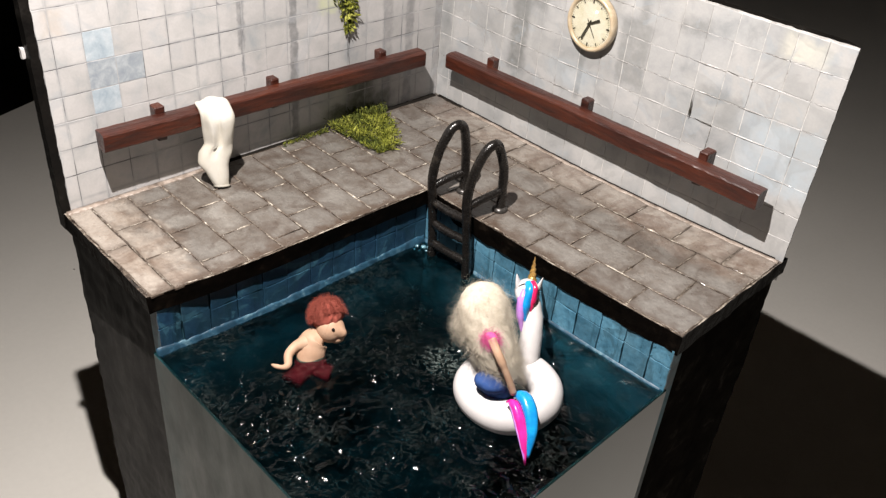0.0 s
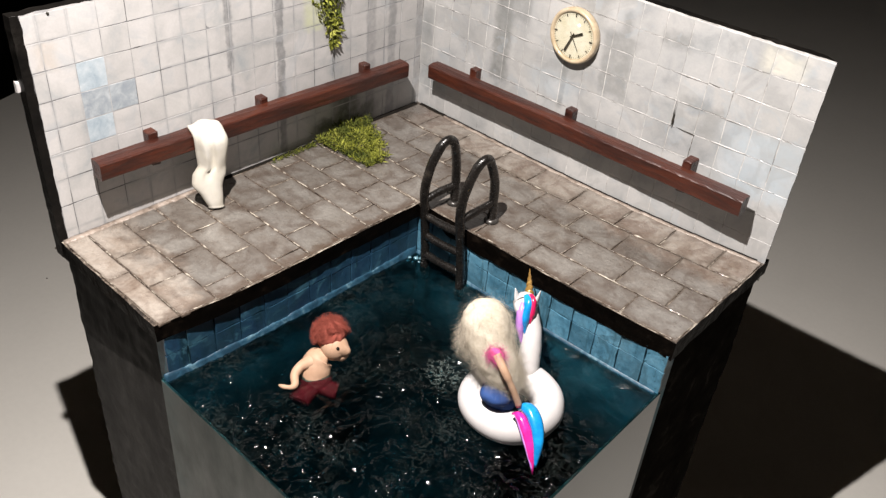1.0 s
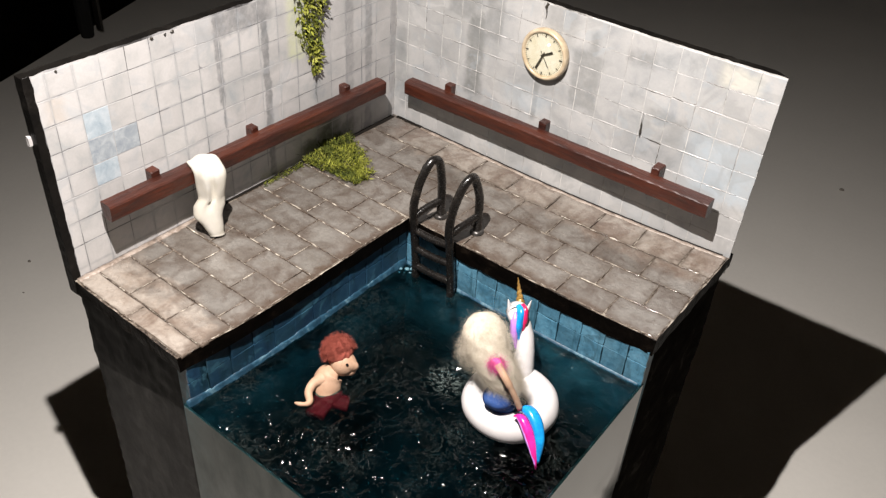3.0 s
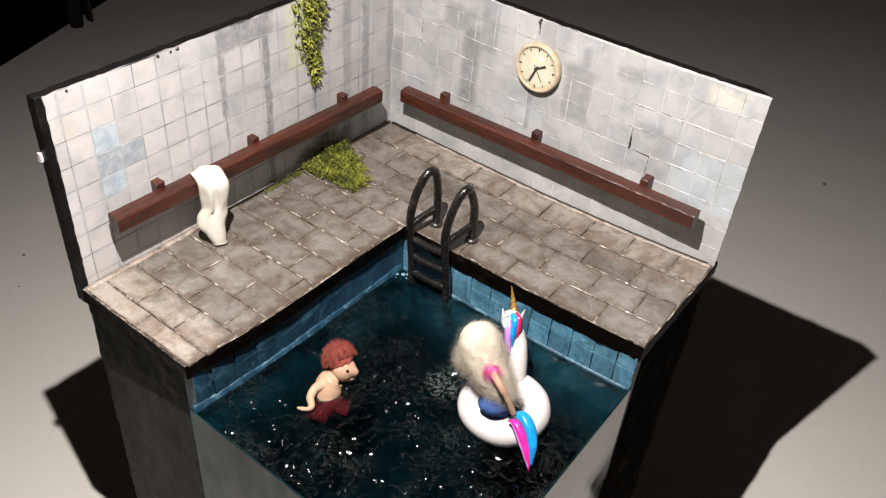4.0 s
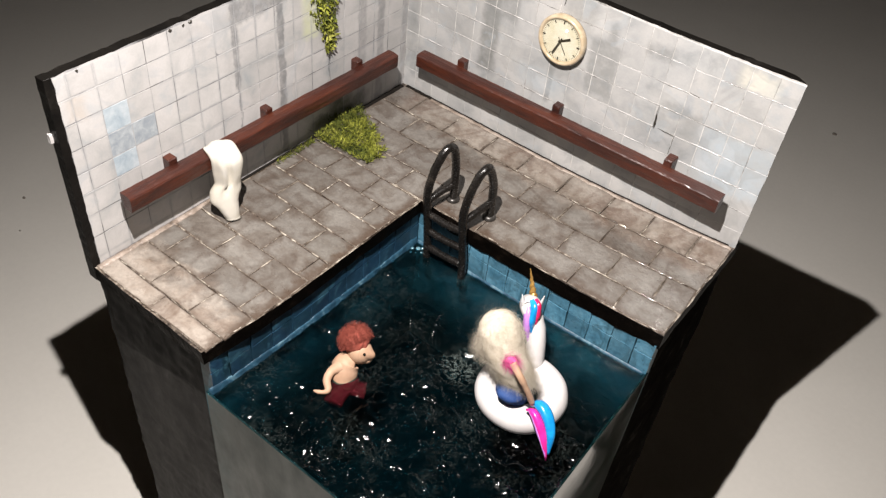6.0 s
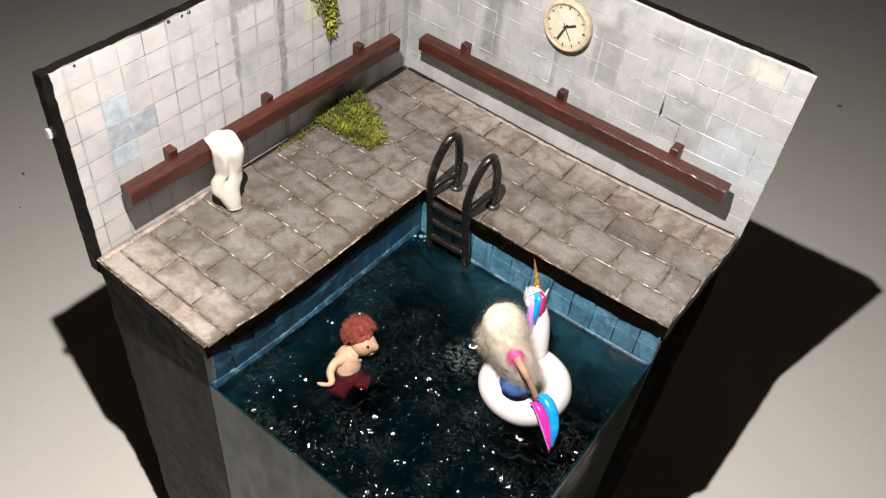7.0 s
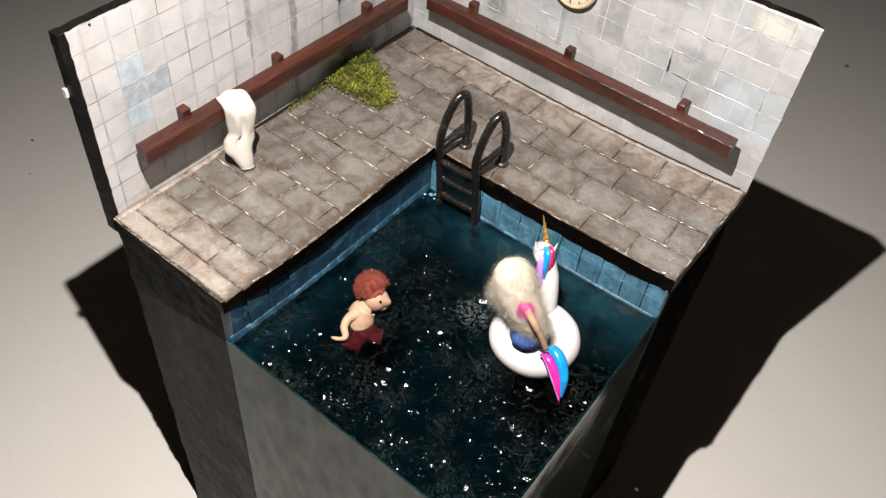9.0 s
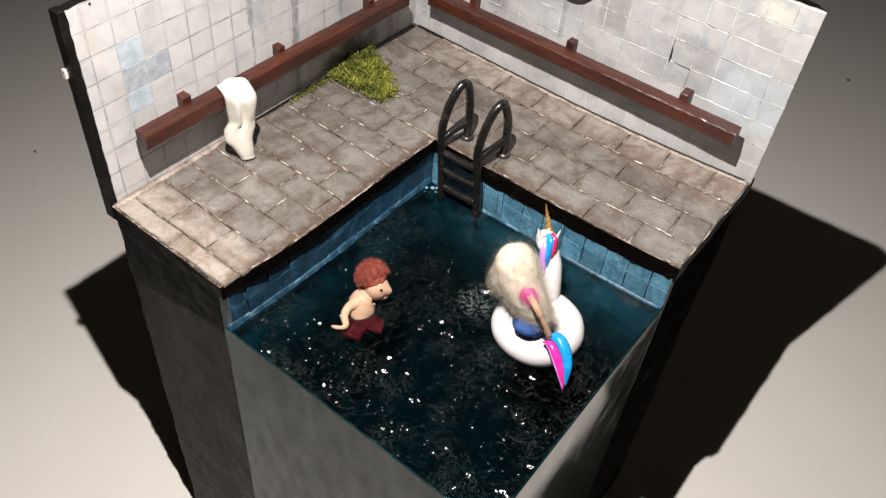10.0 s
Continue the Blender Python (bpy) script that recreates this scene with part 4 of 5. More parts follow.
def bar_on_dial(name, angle, r0, r1, wide0, wide1, out, label=""):
    """A flat bar from radius r0 to r1; angle in degrees clockwise from twelve, seen from the front."""
    bm = bmesh.new()
    d = Vector((math.sin(radians(angle)), 0, math.cos(radians(angle))))
    s = Vector((d.z, 0, -d.x))
    c = Vector((CX, 0, CZ))
    low = [c + d * r0 - s * wide0, c + d * r0 + s * wide0, c + d * r1 + s * wide1, c + d * r1 - s * wide1]
    a = [bm.verts.new(p + Vector((0, -out, 0))) for p in low]
    b = [bm.verts.new(p + Vector((0, -out - 0.0003, 0))) for p in low]
    bm.faces.new(b)
    bm.faces.new(list(reversed(a)))
    for k in range(4):
        bm.faces.new((a[k], a[(k + 1) % 4], b[(k + 1) % 4], b[k]))
    bmesh.ops.recalc_face_normals(bm, faces=bm.faces)
    return part(name, bm, m_dark, clock, label, smooth=False)


for h in range(12):
    bar_on_dial("hour_mark", 30 * h, 0.0120, 0.0138 + (0.0002 if h % 3 == 0 else 0), 0.00042 if h % 3 == 0 else 0.00028, 0.00042 if h % 3 == 0 else 0.00028, 0.0042)
bm = bmesh.new()
for h in range(60):
    if h % 5:
        d = Vector((math.sin(radians(6 * h)), 0, math.cos(radians(6 * h))))
        s = Vector((d.z, 0, -d.x)) * 0.00013
        c = Vector((CX, -0.0044, CZ))
        bm.faces.new([bm.verts.new(q) for q in (c + d * 0.0130 - s, c + d * 0.0130 + s, c + d * 0.0139 + s, c + d * 0.0139 - s)])
tagged(part("minute_marks", bm, m_dark, clock, smooth=False), kind="stuff")
bar_on_dial("hour_hand", 61, -0.0020, 0.0076, 0.00045, 0.0007, 0.0047, "short dark hand")
bar_on_dial("minute_hand", 203, -0.0022, 0.0112, 0.00045, 0.00065, 0.0050, "long dark hand")
bar_on_dial("second_hand", 146, -0.0030, 0.0090, 0.00018, 0.00018, 0.0053, "thin dark hand")
bm = bmesh.new()
disc_ring(bm, [(r, 0.0044 + math.sqrt(0.0166 ** 2 - r * r) - 0.0086) for r in (0.0142, 0.0134, 0.0122, 0.0108, 0.0092, 0.0075, 0.0058, 0.0040, 0.0022, 0.0008, 0.0001)])
bm.normal_update()
for f in bm.faces:
    if f.normal.y > 0:
        f.normal_flip()
part("glass", bm, m_glass, clock, "domed clear glass")

# ---- pool ladder ----
ladder = thing("pool_ladder", "black metal pool ladder with bent handrails at the pool edge", "pool ladder")


def handrail(front_x, low_x, back_x, back_y):
    pts = catmull([(low_x, -0.1040, 0.3520), (low_x - 0.001, -0.1040, 0.3750), (front_x + 0.0015, -0.1042, DECK - 0.002), (front_x, -0.1043, DECK + 0.014), (front_x + 0.0012, -0.1018, DECK + 0.030),
                   (front_x + 0.0030, -0.0962, DECK + 0.0428), (front_x + 0.0042, -0.0908, DECK + 0.0463), (back_x - 0.0010, -0.0862, DECK + 0.0425), (back_x, back_y - 0.001, DECK + 0.028),
                   (back_x, back_y, DECK + 0.012), (back_x, back_y, DECK)], 7)
    bm = bmesh.new()
    add_tube(bm, pts, 0.0028, 14, up=(1, 0, 0), wob=0.0002)
    rail = part("handrail", bm, m_metal, ladder)
    bm = bmesh.new()
    prof = [(0.0046, 0.0), (0.0046, 0.0012), (0.0036, 0.0022), (0.0026, 0.0026)]
    add_tube(bm, [Vector((back_x, back_y, DECK + z)) for _, z in prof], [r for r, _ in prof], 18)
    part("foot", bm, m_steel, rail, "round dark worn metal foot")
    bm = bmesh.new()
    add_tube(bm, catmull([(front_x + 0.0008, -0.1035, DECK + 0.0085), (front_x + 0.003, -0.094, DECK + 0.0115), (back_x, back_y - 0.0005, DECK + 0.0135)], 4), 0.0024, 10, wob=0.0002)
    part("brace", bm, m_metal, rail)


handrail(0.1085, 0.1130, 0.1145, -0.0830)
handrail(0.1380, 0.1430, 0.1430, -0.0805)
for z, xl, xr in ((0.3985, 0.1110, 0.1400), (0.3845, 0.1115, 0.1408), (0.3705, 0.1120, 0.1418)):
    bm = bmesh.new()
    add_tube(bm, catmull([(xl, -0.1040, z - 0.0008), ((xl + xr) / 2, -0.1046, z), (xr, -0.1040, z + 0.0012)], 5), 0.0026, 12, wob=0.0003)
    part("rung", bm, m_metal, ladder)


# ---- moss and ivy ----
def moss_patch():
    corner = [Vector(p) for p in ((0.001, -0.054), (0.0015, -0.104), (0.010, -0.100), (0.030, -0.0975), (0.044, -0.0985), (0.051, -0.093), (0.047, -0.082), (0.037, -0.071), (0.024, -0.064), (0.010, -0.056))]

    def inside(x, y):
        hit = False
        for k, a in enumerate(corner):
            b = corner[k - 1]
            if (a.y > y) != (b.y > y) and x < (b.x - a.x) * (y - a.y) / (b.y - a.y) + a.x:
                hit = not hit
        return hit
    bm = bmesh.new()
    cells = 26
    hill = {}
    for i in range(cells + 1):
        for j in range(cells + 1):
            x, y = 0.060 * i / cells, -0.110 + 0.060 * j / cells
            if inside(x, y) and noise.noise(Vector((x * 170, y * 170, 4))) < 0.25:
                mound = 0.0060 * (1 - x / 0.066) * (0.55 + 0.45 * noise.noise(Vector((x * 120, y * 120, 0)))) + 0.0006
                hill[i, j] = bm.verts.new((x, y, DECK + max(0.0005, mound * 0.5) + 0.0006 * noise.noise(Vector((x * 700, y * 700, 0)))))
    for i, j in list(hill):
        four = [hill.get(q) for q in ((i, j), (i + 1, j), (i + 1, j + 1), (i, j + 1))]
        if all(four):
            bm.faces.new(four).material_index = 1
    count = 0
    while count < 3000:
        x, y = rnd.uniform(0.0, 0.060), rnd.uniform(-0.110, -0.052)
        wob = noise.noise_vector(Vector((x * 170, y * 170, 4))) * 0.007
        if not inside(x + wob.x, y + wob.y):
            continue
        mound = 0.0105 * (1 - x / 0.072) * (0.55 + 0.45 * noise.noise(Vector((x * 120, y * 120, 0)))) + 0.0012
        p = Vector((x, y, DECK + rnd.uniform(0.25, 1.05) * max(0.0022, mound)))
        d = Vector((rnd.uniform(-1, 1), rnd.uniform(-1, 1), rnd.uniform(0.0, 1.3)))
        side = d.cross(Vector((rnd.uniform(-1, 1), rnd.uniform(-1, 1), rnd.uniform(-1, 1))))
        dark = noise.noise(Vector((x * 90, y * 90, 8))) * 0.5 + rnd.random() * 0.5 + (0.22 if x < 0.022 else 0.0) > 0.38
        add_leaf(bm, p, d, side, rnd.uniform(0.0020, 0.0056), rnd.uniform(0.00018, 0.00042), rnd.uniform(-0.0008, 0.0008), 1 if dark else 0)
        count += 1
    for k in range(260):
        y = -0.104 - 0.034 * rnd.random() ** 1.5
        p = Vector((rnd.uniform(0.002, 0.006), y, DECK + 0.0003))
        d = Vector((rnd.uniform(-0.3, 0.8), rnd.uniform(-1, 0.6), rnd.uniform(0.1, 0.9)))
        add_leaf(bm, p, d, d.cross(Vector((0.3, 0.2, rnd.uniform(-1, 1)))), rnd.uniform(0.0016, 0.0040), 0.0003, 0.0002, 1 if rnd.random() < 0.6 else 0)
    ob = tagged(link_mesh("moss", bm, [m_moss, m_moss_dark], smooth=False), "yellow-green moss patch growing on the paving at the wall", "moss", kind="stuff")
    return ob


def ivy():
    root = thing("hanging_plant", "yellow-green creeper hanging over the top of the tiled wall", "hanging plant")
    bm = bmesh.new()
    for k in range(5):
        y = -0.099 + 0.006 * k
        pts = [Vector((-0.002, y, DECK + RISE + 0.001)), Vector((0.002, y, DECK + RISE + 0.002))]
        low = (0.098, 0.075, 0.066, 0.080, 0.100)[k]
        steps = 6
        pts += [Vector((0.0028 + 0.001 * rnd.random(), y + (-0.086 - y) * 0.45 * s / steps + rnd.uniform(-0.001, 0.001), DECK + RISE + (low - RISE) * s / steps)) for s in range(1, steps + 1)]
        add_tube(bm, catmull(pts, 3), 0.0004, 5)
    part("stem", bm, m_moss_dark, root)
    bm = bmesh.new()
    for k in range(900):
        s = rnd.random() ** 1.25
        z = DECK + RISE + 0.003 - s * 0.0655
        half = 0.0120 * (1 - s) ** 0.75 + 0.0038 if s < 0.75 else 0.0055 * (1.12 - s) / 0.37 + 0.001
        mid = -0.0885 + 0.003 * s + 0.002 * math.sin(s * 9)
        q = max(-1.0, min(1.0, rnd.gauss(0, 0.5)))
        p = Vector((0.0008 + abs(rnd.gauss(0, 0.0032)) * (1.15 - 0.7 * s) * (1 - 0.5 * abs(q)), mid + q * half, z))
        d = Vector((rnd.uniform(0.0, 0.9), rnd.uniform(-1, 1), rnd.uniform(-1.2, 0.25)))
        side = d.cross(Vector((rnd.uniform(0.2, 1), rnd.uniform(-0.6, 0.6), rnd.uniform(-0.6, 0.6))))
        add_leaf(bm, p, d, side, rnd.uniform(0.0018, 0.0046), rnd.uniform(0.0005, 0.0011), rnd.uniform(-0.0004, 0.0004), 1 if rnd.random() < 0.16 else 0)
    tagged(part("foliage", bm, [m_moss, m_moss_dark], root, smooth=False), kind="stuff")


moss_patch()
ivy()

# ---- unicorn swim ring ----
RC = Vector((0.2305, -0.1605, WATER + 0.0065))
FWD = Vector((-0.56, 0.83, 0)).normalized()
ring = thing("unicorn_swim_ring", "white unicorn swim ring with gold horn and rainbow mane, floating", "swim ring")
bm = bmesh.new()
major, minor, na, nb = 0.0190, 0.0086, 64, 24
loops = []
for i in range(na):
    u = 2 * math.pi * i / na
    c = Vector((math.cos(u), math.sin(u), 0))
    loop = []
    for j in range(nb):
        v = 2 * math.pi * j / nb
        p = RC + c * (major + minor * math.cos(v)) + Vector((0, 0, minor * 0.98 * math.sin(v)))
        loop.append(bm.verts.new(p + noise.noise_vector(p * 60) * 0.0007))
    loops.append(loop)
for i in range(na):
    for j in range(nb):
        bm.faces.new((loops[i][j], loops[(i + 1) % na][j], loops[(i + 1) % na][(j + 1) % nb], loops[i][(j + 1) % nb]))
bmesh.ops.recalc_face_normals(bm, faces=bm.faces)
part("ring", bm, m_vinyl, ring)

HEAD = Vector((0.2101, -0.1306, 0.4025))
bm = bmesh.new()
neck = catmull([RC + FWD * 0.018 + Vector((0.006, 0.001, -0.004)), RC + FWD * 0.0215 + Vector((0.006, 0.002, 0.008)), Vector((0.2208, -0.1358, 0.3880)), Vector((0.2166, -0.1326, 0.3960)), HEAD + Vector((0.0015, 0, 0.0005))], 6)
add_tube(bm, neck, [0.0066 - 0.0020 * k / (len(neck) - 1) for k in range(len(neck))], 18, wob=0.0003)
part("neck", bm, m_vinyl, ring)
bm = bmesh.new()
face_dir = Vector((-0.55, 0.70, -0.46)).normalized()
add_tube(bm, catmull([HEAD - face_dir * 0.0062 + Vector((0, 0, 0.001)), HEAD - face_dir * 0.004, HEAD + Vector((0, 0, 0.0012)), HEAD + face_dir * 0.006, HEAD + face_dir * 0.0115, HEAD + face_dir * 0.0145], 5),
         [0.0020 + 0.0045 * math.sin(math.pi * min(1, (k / 25) * 0.95 + 0.12)) ** 0.6 for k in range(26)], 18, wob=0.0002)
head = part("head", bm, m_vinyl, ring)
side_dir = Vector((0.785, 0.62, 0)).normalized()
for s in (-1, 1):
    bm = bmesh.new()
    base = HEAD + side_dir * s * 0.0046 + Vector((0.001, -0.001, 0.0026))
    tip = base + side_dir * s * 0.0020 + Vector((-0.0010, 0.0010, 0.0084))
    add_tube(bm, catmull([base, (base + tip) / 2, tip], 4), [0.0017, 0.0019, 0.0019, 0.0018, 0.0016, 0.0013, 0.0010, 0.0006, 0.0002], 10, flat=0.55)
    part("ear", bm, m_vinyl, head)
    bm = bmesh.new()
    add_ball(bm, HEAD + face_dir * 0.0035 + side_dir * s * 0.0058 + Vector((0, 0, 0.0008)), (0.0009, 0.0009, 0.0016), sub=2)
    part("eye", bm, m_dark, head, "black painted eye")
bm = bmesh.new()
h0, h1 = Vector((0.2080, -0.1255, 0.4062)), Vector((0.1916, -0.1038, 0.4032))
steps = 40
add_tube(bm, [h0.lerp(h1, k / steps) for k in range(steps + 1)], [0.0022 * (1 - k / steps) + 0.00015 for k in range(steps + 1)], 14,
         rib=lambda w, s: 1 + 0.16 * math.sin(w + s * 30))
part("horn", bm, m_gold, ring, "twisted gold horn")
back = Vector((0.55, -0.72, 0.42)).normalized()
for mname, mat, tops in (("mane_lock", m_red, ((0.0008, 0.0022, 0.0080, 0.0018), (0.0044, 0.0044, 0.0066, 0.0027), (0.0078, 0.0046, 0.0012, 0.0020), (0.0098, 0.0036, -0.0060, 0.0004))),
                         ("mane_lock", m_blue, ((0.0012, -0.0006, 0.0080, 0.0016), (0.0054, 0.0014, 0.0058, 0.0032), (0.0090, 0.0006, -0.0014, 0.0030), (0.0118, 0.0016, -0.0100, 0.0004))),
                         ("mane_lock", m_violet, ((0.0036, -0.0028, 0.0050, 0.0012), (0.0070, -0.0028, 0.0008, 0.0030), (0.0102, -0.0022, -0.0070, 0.0030), (0.0132, 0.0004, -0.0160, 0.0004)))):
    bm = bmesh.new()
    pts = [HEAD + Vector((0.6 * b, -0.78 * b, 0)) + side_dir * s * 0.75 + Vector((0, 0, z)) for b, s, z, r in tops]
    rad = [r * 0.8 for *_, r in tops]
    sm = catmull(pts, 6)
    add_tube(bm, sm, [rad[min(k // 6, 2)] + (rad[min(k // 6 + 1, 3)] - rad[min(k // 6, 2)]) * (k % 6) / 6 if k < 18 else rad[3] for k in range(len(sm))], 12, wob=0.0002,
             rib=lambda w, s: 1 + 0.10 * math.cos(3 * w + 4 * s))
    part(mname, bm, mat, ring, {"crimson_gloss_paint": "crimson lock", "sky_blue_gloss_paint": "bright blue lock", "lilac_gloss_paint": "lilac lock"}[mat.name])
for tname, mat, pts, rad, lab in (
        ("tail_lock", m_blue, ((0.2440, -0.1722, 0.3800), (0.2482, -0.1728, 0.3852), (0.2552, -0.1752, 0.3838), (0.2618, -0.1792, 0.3765), (0.2655, -0.1838, 0.3650)), (0.0012, 0.0032, 0.0035, 0.0028, 0.0006), "bright blue tail lock"),
        ("tail_lock", m_pink, ((0.2435, -0.1768, 0.3800), (0.2480, -0.1778, 0.3828), (0.2542, -0.1798, 0.3795), (0.2606, -0.1826, 0.3715), (0.2657, -0.1855, 0.3618)), (0.0009, 0.0022, 0.0028, 0.0022, 0.0004), "magenta tail lock"),
        ("tail_lock", m_violet, ((0.2437, -0.1772, 0.3800), (0.2474, -0.1790, 0.3824), (0.2534, -0.1815, 0.3782), (0.2598, -0.1838, 0.3712), (0.2652, -0.1858, 0.3640)), (0.0004, 0.0010, 0.0012, 0.0010, 0.0003), "lilac tail lock")):
    bm = bmesh.new()
    sm = catmull(pts, 6)
    add_tube(bm, sm, [rad[min(k // 6, 3)] + (rad[min(k // 6 + 1, 4)] - rad[min(k // 6, 3)]) * (k % 6) / 6 if k < 24 else rad[4] for k in range(len(sm))], 14, flat=0.75, wob=0.0002,
             rib=lambda w, s: 1 + 0.08 * math.cos(4 * w + 5 * s))
    part(tname, bm, mat, ring, lab)

# ---- dolls ----


def girl_doll():
    bm = bmesh.new()
    skin, wool, top, shorts = 0, 1, 2, 3
    spine = catmull([(0.2050, -0.1592, 0.4085), (0.2078, -0.1615, 0.4095), (0.2128, -0.1650, 0.4060), (0.2190, -0.1680, 0.4015), (0.2262, -0.1695, 0.3960), (0.2330, -0.1690, 0.3905), (0.2385, -0.1680, 0.3860)], 6)
    wide = [0.0030, 0.0062, 0.0085, 0.0098, 0.0106, 0.0112, 0.0116, 0.0118, 0.0120, 0.0121, 0.0122, 0.0122, 0.0122, 0.0121, 0.0120, 0.0119, 0.0118, 0.0116, 0.0114, 0.0112,
            0.0110, 0.0108, 0.0106, 0.0103, 0.0100, 0.0097, 0.0094, 0.0090, 0.0086, 0.0081, 0.0075, 0.0068, 0.0060, 0.0050, 0.0040, 0.0030, 0.0018]
    wide = [r * (1 + 0.10 * max(0.0, 1 - k / 16)) for k, r in enumerate(wide)]
    add_tube(bm, spine, [r * 0.96 for r in wide[:len(spine)]], 26, wool, wob=0.0011)
    hip = Vector((0.2290, -0.1700, 0.3770))
    add_ball(bm, hip, (0.0100, 0.0090, 0.0080), shorts, 3)
    add_ball(bm, Vector((0.2312, -0.1758, 0.3832)), (0.0082, 0.0066, 0.0050), shorts, 3, 0.0006, 300, pose(0, 0, 0, 0, 0, 35))
    add_ball(bm, Vector((0.2270, -0.1750, 0.4060)), (0.0042, 0.0032, 0.0040), top, 3, 0.0006, 500)
    add_tube(bm, catmull([(0.2285, -0.1765, 0.4085), (0.2345, -0.1780, 0.4045), (0.2385, -0.1775, 0.3990), (0.2420, -0.1762, 0.3920), (0.2448, -0.1748, 0.3850)], 5), [0.0021] * 6 + [0.0021] * 4 + [0.0017] * 11, 10, skin)
    add_tube(bm, catmull([hip + Vector((-0.004, 0.004, 0.002)), hip + Vector((-0.010, 0.014, 0.004)), hip + Vector((-0.013, 0.020, -0.002))], 5), 0.0034, 10, skin)
    tuft = Vector((0.2060, -0.1702, 0.3990))
    add_ball(bm, tuft, (0.0052, 0.0050, 0.0078), wool, 3, 0.0016, 260)
    for k in range(1500):
        d = Vector((rnd.gauss(0, 1), rnd.gauss(0, 1), rnd.gauss(0, 1))).normalized()
        pts = [tuft + Vector((d.x * 0.0052, d.y * 0.0050, d.z * 0.0078))]
        for q in range(6):
            flow = d * 0.5 + Vector((-0.25, -0.25, -0.7)) + noise.noise_vector(pts[-1] * 260 + Vector((0, 0, k * 0.03))) * 2.6
            pts.append(pts[-1] + flow.normalized() * rnd.uniform(0.0006, 0.0014))
        add_strand(bm, pts, rnd.uniform(0.000014, 0.00003), wool)
    n = len(spine)
    away = Vector((-0.62, 0.70, -0.30)).normalized()
    for k in range(8500):
        i = int((rnd.random() ** 0.9) * (n - 4)) + 1
        d = (spine[i + 1] - spine[i - 1]).normalized()
        a = d.orthogonal().normalized()
        b = d.cross(a)
        w = rnd.uniform(0, 2 * math.pi)
        out = a * math.cos(w) + b * math.sin(w)
        if out.dot(away) > 0.65:
            continue
        p = spine[i] + out * wide[i] * rnd.uniform(0.96, 1.01)
        wild = rnd.random() < 0.42
        pts = [p]
        steps = 6
        length = rnd.uniform(0.003, 0.008) * (rnd.choice((1.0, 1.1, 1.35)) if wild else 1.0)
        for q in range(steps):
            flow = d + out * (0.55 if wild else 0.10) + noise.noise_vector(pts[-1] * 150 + Vector((0, 0, k * 0.02))) * (3.0 if wild else 2.0) + Vector((0, 0, -0.2))
            pts.append(pts[-1] + flow.normalized() * length / steps)
        add_strand(bm, pts, rnd.uniform(0.000016, 0.000034), wool)
    for k in range(700):
        i = rnd.randrange(int(n * 0.42), n - 3)
        p = spine[i] + Vector((rnd.uniform(0.2, 1.0), rnd.uniform(-0.4, 0.9), rnd.uniform(-0.2, 0.7))).normalized() * wide[i] * 0.95
        pts = [p]
        for q in range(6):
            flow = Vector((0.55, 0.10, -0.75)) + noise.noise_vector(pts[-1] * 200 + Vector((0, 0, k * 0.02))) * 1.7
            pts.append(pts[-1] + flow.normalized() * rnd.uniform(0.0010, 0.0022))
        add_strand(bm, pts, rnd.uniform(0.000014, 0.00003), wool)
    for k in range(1000):
        w = rnd.uniform(0, 2 * math.pi)
        p = Vector((0.2262, -0.1752, 0.4068)) + Vector((math.cos(w), math.sin(w), rnd.uniform(-0.8, 1))).normalized() * rnd.uniform(0.0030, 0.0046)
        pts = [p]
        for q in range(6):
            pts.append(pts[-1] + Vector((0.0003, -0.0001, -0.0001)) + noise.noise_vector(pts[-1] * 260 + Vector((k * 0.3, 0, 0))) * 0.0015)
        add_strand(bm, pts, rnd.uniform(0.00003, 0.00006), top)
    return tagged(link_mesh("girl_doll", bm, [m_skin, m_blond, m_pinkwool, m_short_b]), "small doll with long pale wool hair sitting in the swim ring", "doll")


